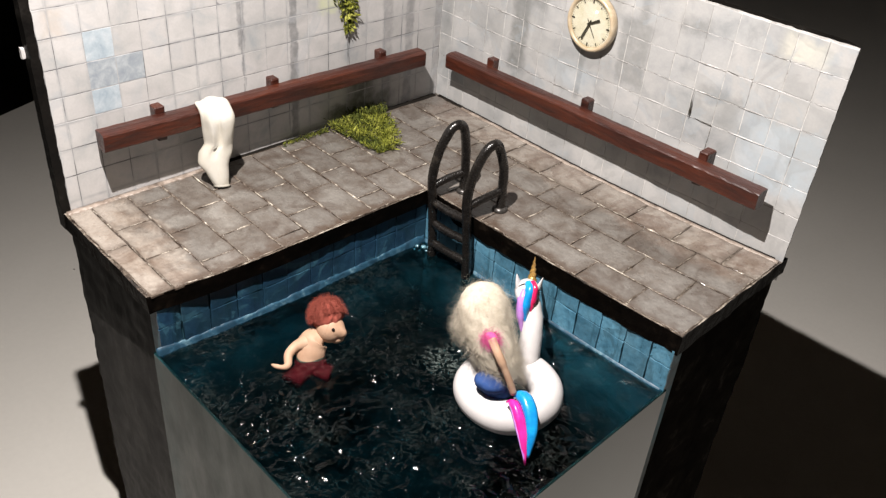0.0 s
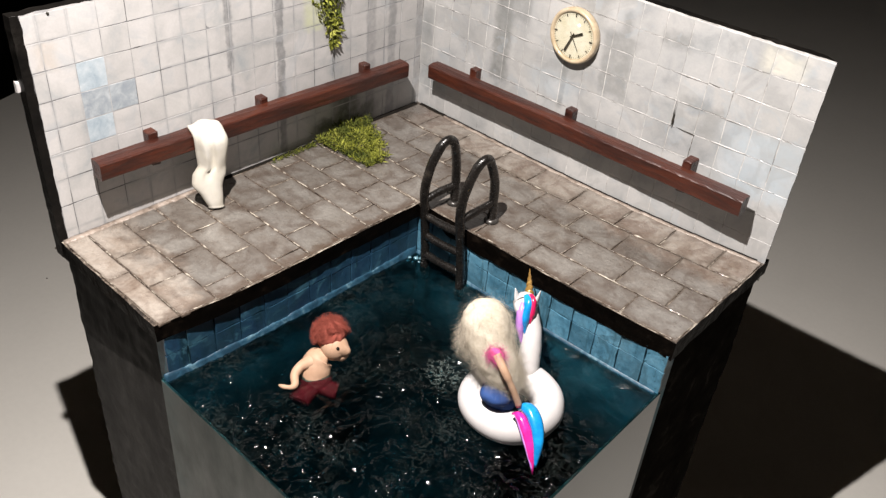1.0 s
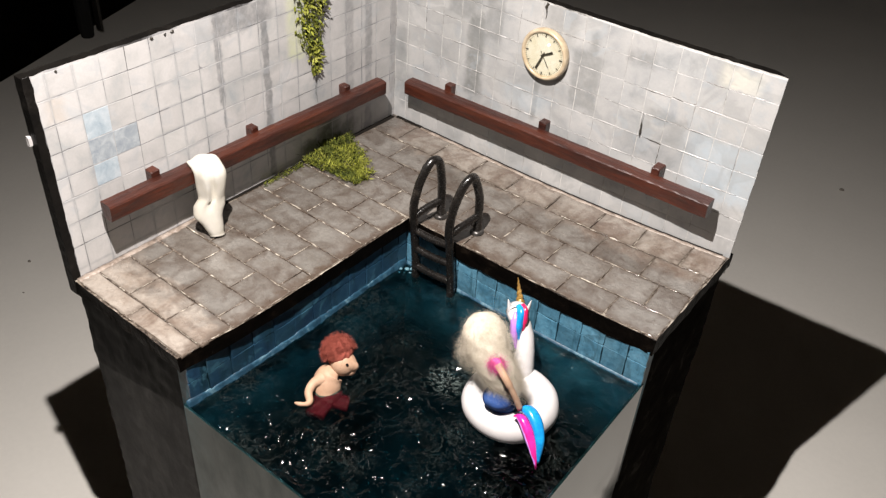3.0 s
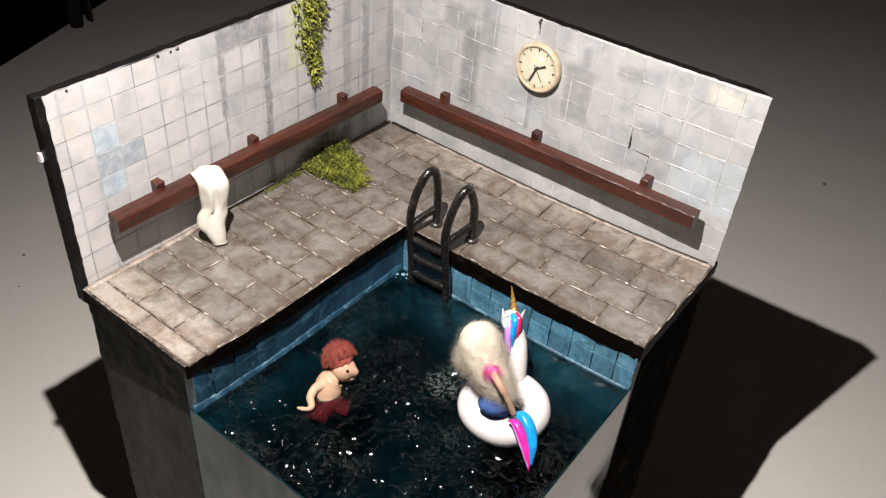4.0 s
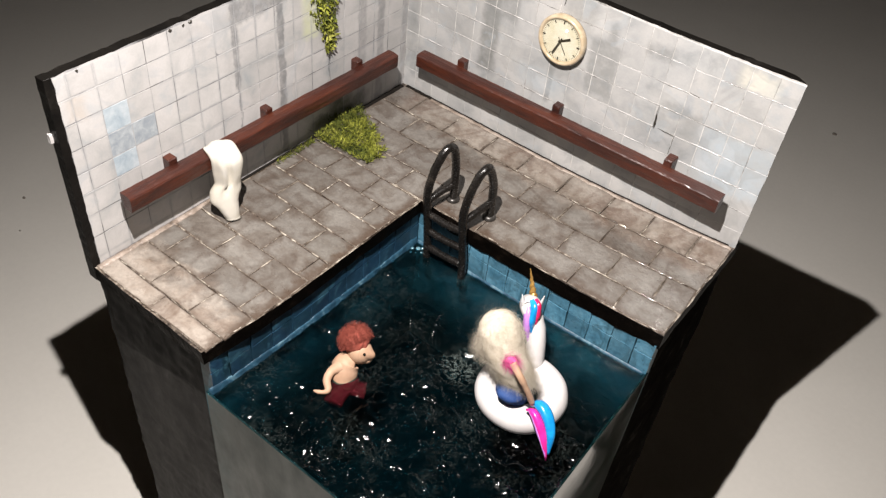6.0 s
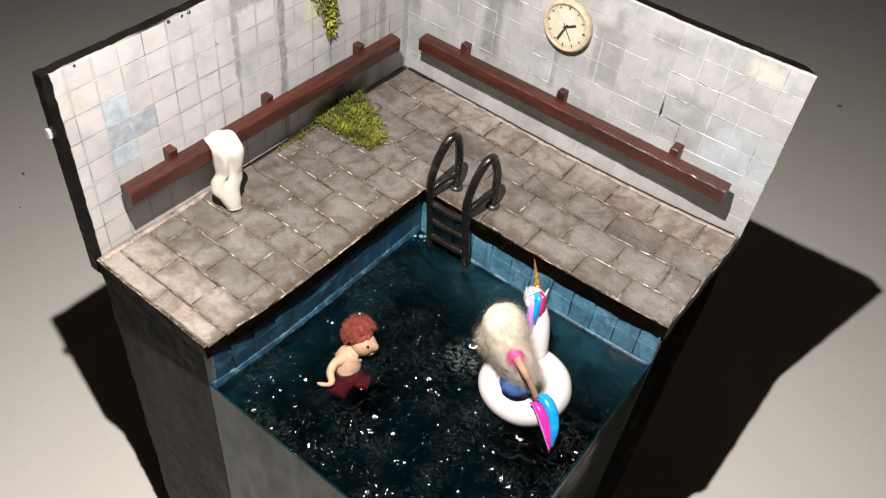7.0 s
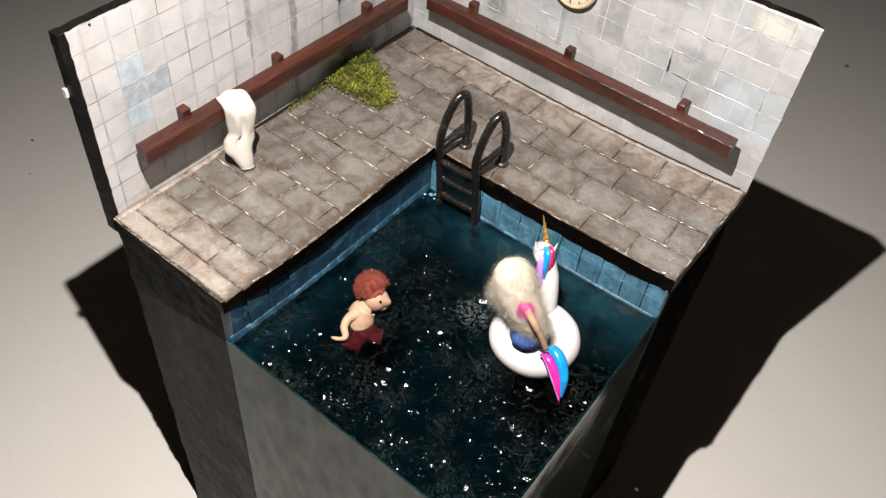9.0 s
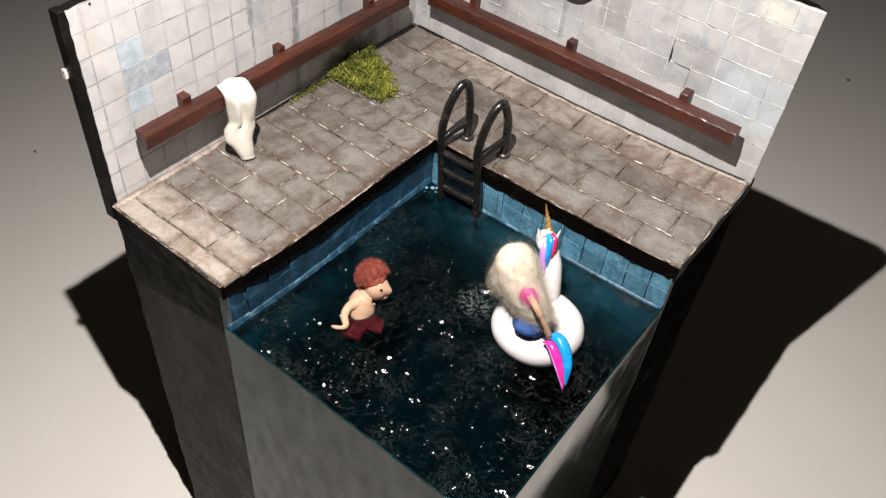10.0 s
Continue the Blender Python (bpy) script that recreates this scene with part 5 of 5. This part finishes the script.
def boy_doll():
    bm = bmesh.new()
    skin, wool, shorts, dark = 0, 1, 2, 3
    head = Vector((0.1405, -0.2050, 0.3752))
    ahead, side = Vector((0.786, 0.618, 0)), Vector((0.618, -0.786, 0))

    def at(a, b, z):
        """Millimetres from the head: the way it faces, to its right, up."""
        return head + (ahead * a + side * b + Vector((0, 0, z))) * 0.001

    skull = at(1.7, 1.2, -2.5)
    add_ball(bm, skull, (0.0074, 0.0074, 0.0075), skin, 4)
    add_tube(bm, catmull([at(3.0, 1.6, -2.2), at(6.0, 2.5, -2.2), at(8.6, 3.3, -2.5), at(10.9, 3.9, -2.9)], 4),
             [0.0072, 0.0070, 0.0067, 0.0063, 0.0057, 0.0051, 0.0044, 0.0038, 0.0032, 0.0027, 0.0022, 0.0017, 0.0007], 24, skin, wob=0.0002)
    add_ball(bm, at(5.4, 2.5, -6.0), (0.0042, 0.0042, 0.0034), skin, 3)
    add_ball(bm, at(4.7, 6.6, 1.7), (0.0010, 0.0009, 0.0009), dark, 2)
    hair = head + Vector((-0.0026, 0.0014, 0.0032))
    size = Vector((0.0084, 0.0086, 0.0087))
    add_ball(bm, hair, size, wool, 4, 0.0010, 380)
    add_tube(bm, catmull([at(-3.0, 3.6, -5.5), at(-5.6, 5.6, -7.2), at(-6.4, 7.6, -9.6), at(-6.6, 10.2, -13.6), at(-6.0, 12.4, -19.0)], 5),
             [0.0044, 0.0050, 0.0056, 0.0062, 0.0068, 0.0073, 0.0077, 0.0079, 0.0080, 0.0080, 0.0079] + [0.0078] * 10, 24, skin, flat=0.78, wob=0.0005)
    add_tube(bm, catmull([at(-8.0, 8.6, -7.4), at(-11.0, 10.2, -8.0), at(-14.4, 12.8, -9.0), at(-16.2, 17.6, -10.6), at(-15.0, 22.2, -12.4), at(-16.4, 24.2, -13.0), at(-20.0, 24.4, -13.2), at(-23.4, 23.4, -13.3)], 4),
             [0.0040, 0.0040, 0.0040, 0.0039, 0.0037, 0.0034, 0.0031, 0.0029, 0.0027, 0.0026, 0.0026, 0.0025, 0.0024, 0.0023, 0.0022, 0.0021, 0.0021, 0.0020, 0.0019, 0.0017, 0.0015, 0.0013, 0.0012, 0.0012, 0.0013, 0.0012, 0.0010, 0.0008, 0.0004], 14, skin)
    add_ball(bm, at(-5.8, 13.4, -17.2), (0.0092, 0.0080, 0.0034), shorts, 3, 0.0006, 260)
    add_tube(bm, catmull([at(-6.5, 18.0, -17.8), at(-10.0, 23.0, -18.6), at(-12.0, 28.0, -19.4)], 4), 0.0058, 16, shorts, flat=0.55, wob=0.0006)
    add_tube(bm, catmull([at(-2.0, 16.6, -17.8), at(2.2, 17.4, -18.4), at(6.5, 17.6, -19.2)], 4), 0.0052, 16, shorts, flat=0.55, wob=0.0006)
    for k in range(3600):
        d = Vector((rnd.gauss(0, 1), rnd.gauss(0, 1), rnd.gauss(0, 1))).normalized()
        if d.dot(Vector((0.80, -0.25, -0.55))) > 0.28 or d.z < -0.8:
            continue
        p = hair + Vector((d.x * size.x, d.y * size.y, d.z * size.z))
        a = d.orthogonal().normalized()
        b = d.cross(a)
        ph, rad, lift = rnd.uniform(0, 6.28), rnd.uniform(0.0003, 0.0009), rnd.uniform(0.0008, 0.0034)
        turn = rnd.choice((-1, 1)) * rnd.uniform(0.7, 1.3)
        pts = [p + d * (lift * q / 6) + (a * math.cos(ph + q * turn) + b * math.sin(ph + q * turn)) * rad for q in range(7)]
        add_strand(bm, pts, rnd.uniform(0.00005, 0.00010), wool)
    return tagged(link_mesh("boy_doll", bm, [m_skin, m_redhair, m_short_r, m_black]), "small doll with curly red wool hair, waist-deep in the water", "doll")


girl_doll()
boy_doll()

bm = bmesh.new()
add_tube(bm, catmull([(0.2042, -0.0001, DECK + 0.0800), (0.2040, -0.0002, DECK + 0.0745), (0.2044, -0.0002, DECK + 0.0690), (0.2041, -0.0001, DECK + 0.0634)], 5),
         [0.00012] * 6 + [0.0002, 0.0003, 0.0004, 0.0003, 0.0004, 0.0006, 0.0006, 0.0004, 0.0003, 0.0002], 6, flat=0.3, up=(0, 1, 0), wob=0.0003)
part("crack", bm, m_dark, wall_right, "dark chipped crack between tiles", smooth=False)

for x0, z0, x1, z1 in ((0.2040, 0.0632, 0.2190, 0.0628), (0.2185, 0.0628, 0.2182, 0.0480), (0.1500, 0.0790, 0.1580, 0.0788), (0.2190, 0.0955, 0.2260, 0.0950), (0.0130, 0.0800, 0.0128, 0.1000), (0.0285, 0.0850, 0.0282, 0.1040)):
    bm = bmesh.new()
    add_tube(bm, [Vector((x0 + (x1 - x0) * k / 8, 0.0001 + settle(x0, -0.1).y, DECK + z0 + (z1 - z0) * k / 8)) for k in range(9)], [0.00012 + 0.00012 * abs(math.sin(k * 1.7 + x0 * 400)) for k in range(9)], 6, flat=0.5, up=(0, 1, 0), wob=0.00025)
    part("crack", bm, m_dark, wall_right, "dark open joint between tiles", smooth=False)
m_crumb = surface("grey_crumb", [(0.3, (0.16, 0.14, 0.12)), (0.7, (0.28, 0.25, 0.21))], 300, 0.7)
bm = bmesh.new()
add_tube(bm, catmull([(0.1262, -0.0001, DECK + 0.1275), (0.1250, -0.0002, DECK + 0.1245), (0.1258, -0.0001, DECK + 0.1205), (0.1254, -0.0001, DECK + 0.1165)], 4),
         [0.0012, 0.0010, 0.0008, 0.0009, 0.0011, 0.0007, 0.0005, 0.0006, 0.0004, 0.0003, 0.0003, 0.0002, 0.0002], 6, flat=0.3, up=(0, 1, 0), wob=0.0004)
part("crack", bm, m_dark, wall_right, "dark chipped spot at the top of the wall", smooth=False)
for y, w in ((-0.2050, 0.0012), (-0.1962, 0.0010), (-0.1912, 0.0013), (-0.262, 0.0007)):
    bm = bmesh.new()
    add_ball(bm, (0.0004, y, DECK + 0.1262), (0.0004, w, w * 0.7), sub=2, wob=0.0006, wscale=900)
    part("nick", bm, m_dark, wall_left, "small dark nick", smooth=False)
# ---- crumbs on the table and a paint chip on the wall edge ----
for x, y, r in ((0.201, 0.873, 0.0042), (-0.551, -0.082, 0.0026), (-0.50, -0.12, 0.0014), (-0.40, 0.30, 0.002)):
    bm = bmesh.new()
    add_ball(bm, (x, y, r * 0.3), (r, r * 0.7, r * 0.4), sub=2, wob=r * 0.3, wscale=300)
    tagged(link_mesh("crumb", bm, m_crumb), "tiny dark crumb lying on the table surface", "crumb", "crumbs on the table")
bm = bmesh.new()
add_box(bm, -0.0074, -0.0054, -0.2820, -0.2800, DECK + 0.0880, DECK + 0.0935, bevel=0.0004)
for v in bm.verts:
    v.co += noise.noise_vector(v.co * 700) * 0.0016
part("paint_chip", bm, m_vinyl, wall_left, "bright white bare spot on the black edge", smooth=False)


# ---- pieces: wall tiles, paving stones, pool tiles ----
def slab_mesh(name, w, h, thick, mat, bevel, wob=0.0, seed=0, worn=None):
    """A flat piece w by h in its own x and z, face at y = 0, back at y = thick, edges rounded."""
    me = bpy.data.meshes.new(name)
    rg = random.Random(seed)
    n = 4
    edge = []
    for k in range(4 * n):
        side, s = divmod(k, n)
        s /= n
        x, z = ((s - 0.5, -0.5), (0.5, s - 0.5), (0.5 - s, 0.5), (-0.5, 0.5 - s))[side]
        edge.append((x * w + rg.uniform(-wob, wob), z * h + rg.uniform(-wob, wob)))
    verts = [(x, thick, z) for x, z in edge] + [(x, min(bevel * 0.8, 0.00025), z) for x, z in edge]
    ins = [bevel * rg.uniform(0.5, 1.5) if worn else bevel for _ in edge]
    verts += [(x * (1 - 2 * i / w), 0.0, z * (1 - 2 * i / h)) for (x, z), i in zip(edge, ins)]
    m = 4 * n
    faces = [tuple(range(2 * m, 3 * m))]
    for r in (0, m):
        faces += [(r + k, r + (k + 1) % m, r + m + (k + 1) % m, r + m + k) for k in range(m)]
    me.from_pydata(verts, [], faces)
    me.materials.append(mat)
    if worn:
        me.materials.append(worn)
        for k in range(m):
            me.polygons[1 + m + k].material_index = 1
    me.update()
    return me


def piece(name, me, parent, m):
    ob = new(name, me)
    ob.parent = parent
    ob.matrix_basis = m
    return ob


mesh_store = {}


def stored(w, h, thick, mat, bevel, wob, kinds):
    k = rnd.randrange(kinds)
    key = (round(w, 4), round(h, 4), mat.name, k)
    if key not in mesh_store:
        mesh_store[key] = slab_mesh("tile", w, h, thick, mat, bevel, wob, hash((round(w * 1e4), round(h * 1e4), k)) % 9999)
    return mesh_store[key]


bm = bmesh.new()
rows = 40
cols = [[], [], [], []]
for r in range(rows + 1):
    z = DECK - 0.0104 + (RISE + 0.0104) * r / rows
    ragged = 0.0008 * noise.noise(Vector((z * 160, 4, 0))) + 0.0005 * noise.noise(Vector((z * 600, 9, 0)))
    for c, (x, y) in enumerate(((-0.0064, -0.2806 - ragged * 0.6), (0.0004, -0.2806 - ragged * 0.6), (0.0004, -0.2758 + ragged), (-0.0064, -0.2758))):
        cols[c].append(bm.verts.new((x + (0.4 * ragged if c in (0, 1) else 0), y, z)))
for r in range(rows):
    for c in range(4):
        d = (c + 1) % 4
        bm.faces.new((cols[c][r], cols[d][r], cols[d][r + 1], cols[c][r + 1]))
bm.faces.new([c[0] for c in cols])
bm.faces.new([c[-1] for c in cols])
bmesh.ops.recalc_face_normals(bm, faces=bm.faces)
part("edge_strip", bm, m_black, wall_left, "ragged black painted edge", smooth=False)

ROWS_Z = [0.0, 0.0155, 0.031, 0.047, 0.063, 0.079, 0.095, 0.1115, RISE]
ROWS_LEFT = [0.0, 0.0205, 0.0365, 0.0522, 0.0662, 0.0818, 0.0980, 0.1130, RISE]
cols_left = [-0.2755] + [-0.2687 + 0.01545 * k for k in range(18)] + [0.0]
cols_right = [0.0] + [0.266 - 0.0159 * k for k in range(16, -1, -1)] + [SIDE]
BLUE = {(2, 5): m_tile_blue, (2, 4): m_tile_slate, (2, 3): m_tile_blue, (3, 4): m_tile_slate}
for k in range(len(cols_left) - 1):
    for r in range(8):
        a, b, z0, z1 = cols_left[k], cols_left[k + 1], ROWS_LEFT[r], ROWS_LEFT[r + 1] - (0.0009 if r == 7 else 0)
        gap = rnd.choice((0.0003, 0.0004, 0.0005))
        me = stored(b - a - gap, z1 - z0 - gap - 0.0002, 0.0006, BLUE.get((k, r), m_tile_l), 0.00003, 0.00008, 3)
        piece("tile", me, wall_left, pose(rnd.uniform(-0.00005, 0.00005), (a + b) / 2, DECK + (z0 + z1) / 2, rnd.uniform(-0.3, 0.3), rnd.uniform(-0.3, 0.3), 90 + rnd.uniform(-0.3, 0.3)))
for k in range(len(cols_right) - 1):
    for r in range(8):
        a, b, z0, z1 = cols_right[k], cols_right[k + 1], ROWS_Z[r], ROWS_Z[r + 1] - (0.0009 if r == 7 else 0)
        gap = rnd.choice((0.00025, 0.0004, 0.0005))
        me = stored(b - a - gap, z1 - z0 - gap, 0.0006, m_tile_r, 0.00012, 0.00014, 4)
        skew = math.degrees(math.atan((settle(b, -0.1).y - settle(a, -0.1).y) / (b - a)))
        piece("tile", me, wall_right, pose((a + b) / 2, (settle(a, -0.1).y + settle(b, -0.1).y) / 2 + rnd.uniform(-0.0001, 0.0001), DECK + (z0 + z1) / 2, rnd.uniform(-0.6, 0.6), rnd.uniform(-0.3, 0.3), skew + rnd.uniform(-0.6, 0.6)))

COURSES = [-0.2787, -0.2662, -0.2450, -0.2240, -0.2034, -0.1842, -0.1620, -0.1408, -0.1215, -0.0995, -0.0768, -0.0520, -0.0275, -0.0028]
JOINTS = [[0.050], [0.034, 0.068], [0.0185, 0.053, 0.086], [0.0385, 0.070], [0.0265, 0.0585, 0.0895], [0.044, 0.075], [0.027, 0.0595], [0.014, 0.047, 0.083], [0.0315, 0.0655],
          [0.020, 0.048, 0.076, 0.110, 0.144, 0.179, 0.213, 0.2455], [0.022, 0.056, 0.090, 0.124, 0.159, 0.1925, 0.228, 0.2597],
          [0.040, 0.075, 0.110, 0.1455, 0.177, 0.2095, 0.244], [0.027, 0.061, 0.0955, 0.127, 0.1608, 0.195, 0.2258, 0.258]]
for c, cuts in enumerate(JOINTS):
    y0, y1 = COURSES[c], COURSES[c + 1]
    if c == 9:
        y0 = COURSES[9]
    far = 0.0993 if c < 9 else SIDE - 0.0006
    xs = [0.0026] + cuts + [far]
    for a, b in zip(xs, xs[1:]):
        lo = y0
        if c == 9:
            lo = y0 if b < 0.102 else POOL_Y + 0.0006
        gap = rnd.uniform(0.0003, 0.0007)
        me = slab_mesh("paving_stone", b - a - gap, y1 - lo - gap, 0.0012, m_paver, rnd.uniform(0.0003, 0.0007), 0.00025, rnd.randrange(9999), m_worn)
        mid = Vector(((a + b) / 2, (lo + y1) / 2, DECK + rnd.uniform(-0.0002, 0.0001)))
        dz = (settle(mid.x, mid.y + 0.01) - settle(mid.x, mid.y - 0.01)).z / 0.02
        yaw = math.degrees((settle(b, mid.y) - settle(a, mid.y)).y / (b - a))
        rise = math.degrees((settle(b, mid.y) - settle(a, mid.y)).z / (b - a))
        mid += settle(mid.x, mid.y)
        piece("paving_stone", me, deck, pose(*mid, 0, 0, yaw) @ pose(0, 0, 0, -90 + math.degrees(dz) + rnd.uniform(-0.6, 0.6), -rise + rnd.uniform(-0.4, 0.4), 0))

# glossy beads of mortar squeezed out along the joints; pale tones partly stand for glints
m_bead = surface("varnished_glint_mortar", [(0.34, (0.045, 0.032, 0.024)), (0.50, (0.13, 0.10, 0.078)), (0.64, (0.55, 0.50, 0.42))], 140, 0.26, 500, 0.2, 1.0, 420, depth=0.0014, coat=1.0)
m_bead_wall = surface("white_glint_mortar", [(0.34, (0.22, 0.21, 0.20)), (0.50, (0.46, 0.45, 0.44)), (0.66, (0.62, 0.61, 0.60))], 140, 0.22, 500, 0.15, 1.0, 420, depth=0.0012, coat=1.0)


def bead(start, end, seed, size, drop, mat, parent, bend, full=0.60):
    """An uneven bead from start to end; where it grows thin it sinks out of sight."""
    n = max(4, int((end - start).length / 0.0012))
    pts, radii = [], []
    for k in range(n + 1):
        q = start.lerp(end, k / n)
        q = q + noise.noise_vector(q * 130 + Vector((0, 0, seed))) * 0.00022
        pts.append(bend(q))
        r = size * (full + 1.25 * noise.noise(q * 60 + Vector((0, 0, seed * 7.7))) + 0.4 * noise.noise(q * 380 + Vector((0, 0, seed)))) - drop
        radii.append(max(0.00004, min(r, size * 1.3)))
    bm = bmesh.new()
    add_tube(bm, pts, radii, 7)
    part("mortar_bead", bm, mat, parent)


for c in range(1, 13):
    s0, s1 = (0.006, 0.0965) if c < 10 else (0.012, 0.272)
    bead(Vector((s0, COURSES[c], DECK + 0.00006)), Vector((s1, COURSES[c], DECK + 0.00006)), c, 0.00046, 0.00006 if c >= 10 else 0.0, m_bead, deck, lambda q: q + settle(q.x, q.y), 0.95 if 2 <= c <= 6 else 0.65)
for c, cuts in enumerate(JOINTS):
    for x in cuts:
        lo = COURSES[c] if c != 9 or x < 0.1 else POOL_Y
        bead(Vector((x, lo + 0.001, DECK + 0.00002)), Vector((x, COURSES[c + 1] - 0.001, DECK + 0.00002)), c + x * 50, 0.00040, 0.00006, m_bead, deck, lambda q: q + settle(q.x, q.y))
# Beads along the deck edges are added to bring glints there.
for k, (a, b) in enumerate((((0.0988, -0.277), (0.0988, -0.101)), ((0.102, -0.0972), (0.2775, -0.0972)), ((0.2788, -0.0965), (0.2788, -0.004)), ((0.004, -0.2786), (0.097, -0.2786)))):
    bead(Vector((*a, DECK + 0.00002)), Vector((*b, DECK + 0.00002)), 40 + k * 3, 0.00042, 0.00006, m_bead, deck, lambda q: q + settle(q.x, q.y), 0.5)
for r in range(2, 8):
    bead(Vector((0.020, -0.00002, DECK + ROWS_Z[r])), Vector((0.272, -0.00002, DECK + ROWS_Z[r])), r * 3.3, 0.00036, 0.00005, m_bead_wall, wall_right, lambda q: q + Vector((0, settle(q.x, -0.1).y, 0)))

pool_back = thing("pool_wall_1", "dark blue painted tiles of the pool wall running down into the water", "pool wall", kind="structure")
pool_side = thing("pool_wall_2", "turquoise painted tiles of the pool wall below the deck edge", "pool wall", kind="structure")
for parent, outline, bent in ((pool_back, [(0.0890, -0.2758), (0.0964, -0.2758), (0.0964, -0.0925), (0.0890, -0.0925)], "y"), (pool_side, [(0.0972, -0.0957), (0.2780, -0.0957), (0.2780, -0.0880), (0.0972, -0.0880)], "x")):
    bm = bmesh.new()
    # Underwater backing: teal with the painted darkening by depth.
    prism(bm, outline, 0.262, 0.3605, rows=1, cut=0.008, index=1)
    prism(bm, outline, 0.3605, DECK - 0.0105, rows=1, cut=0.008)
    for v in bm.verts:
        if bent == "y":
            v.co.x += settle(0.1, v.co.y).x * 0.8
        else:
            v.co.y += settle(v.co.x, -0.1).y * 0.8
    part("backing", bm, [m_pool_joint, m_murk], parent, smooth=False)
pool_rows = [-0.0105, -0.0225, -0.0415]
for r in range(2):
    z1, z0 = pool_rows[r], pool_rows[r + 1]
    ys = [-0.2765] + [-0.2640 + 0.0158 * k for k in range(11)] + [-0.0966]
    for a, b in zip(ys, ys[1:]):
        g = rnd.uniform(0.0002, 0.0006)
        me = stored(b - a - g, z1 - z0 - g, 0.0012, m_pool_back, 0.00016, 0.0003, 4)
        piece("tile", me, pool_back, pose(0.0982 + settle(0.1, (a + b) / 2).x * 0.8, (a + b) / 2, DECK + (z0 + z1) / 2, rnd.uniform(-0.8, 0.8), rnd.uniform(-0.5, 0.5), 90 + rnd.uniform(-0.8, 0.8)))
    xs = [0.0985] + [0.1110 + 0.0155 * k for k in range(11)] + [0.2788]
    for a, b in zip(xs, xs[1:]):
        g = rnd.uniform(0.0002, 0.0006)
        me = stored(b - a - g, z1 - z0 - g, 0.0012, m_pool_side, 0.00016, 0.0003, 4)
        piece("tile", me, pool_side, pose((a + b) / 2, -0.0972 + settle((a + b) / 2, -0.1).y * 0.8, DECK + (z0 + z1) / 2, rnd.uniform(-0.8, 0.8), rnd.uniform(-0.5, 0.5), rnd.uniform(-0.8, 0.8)))
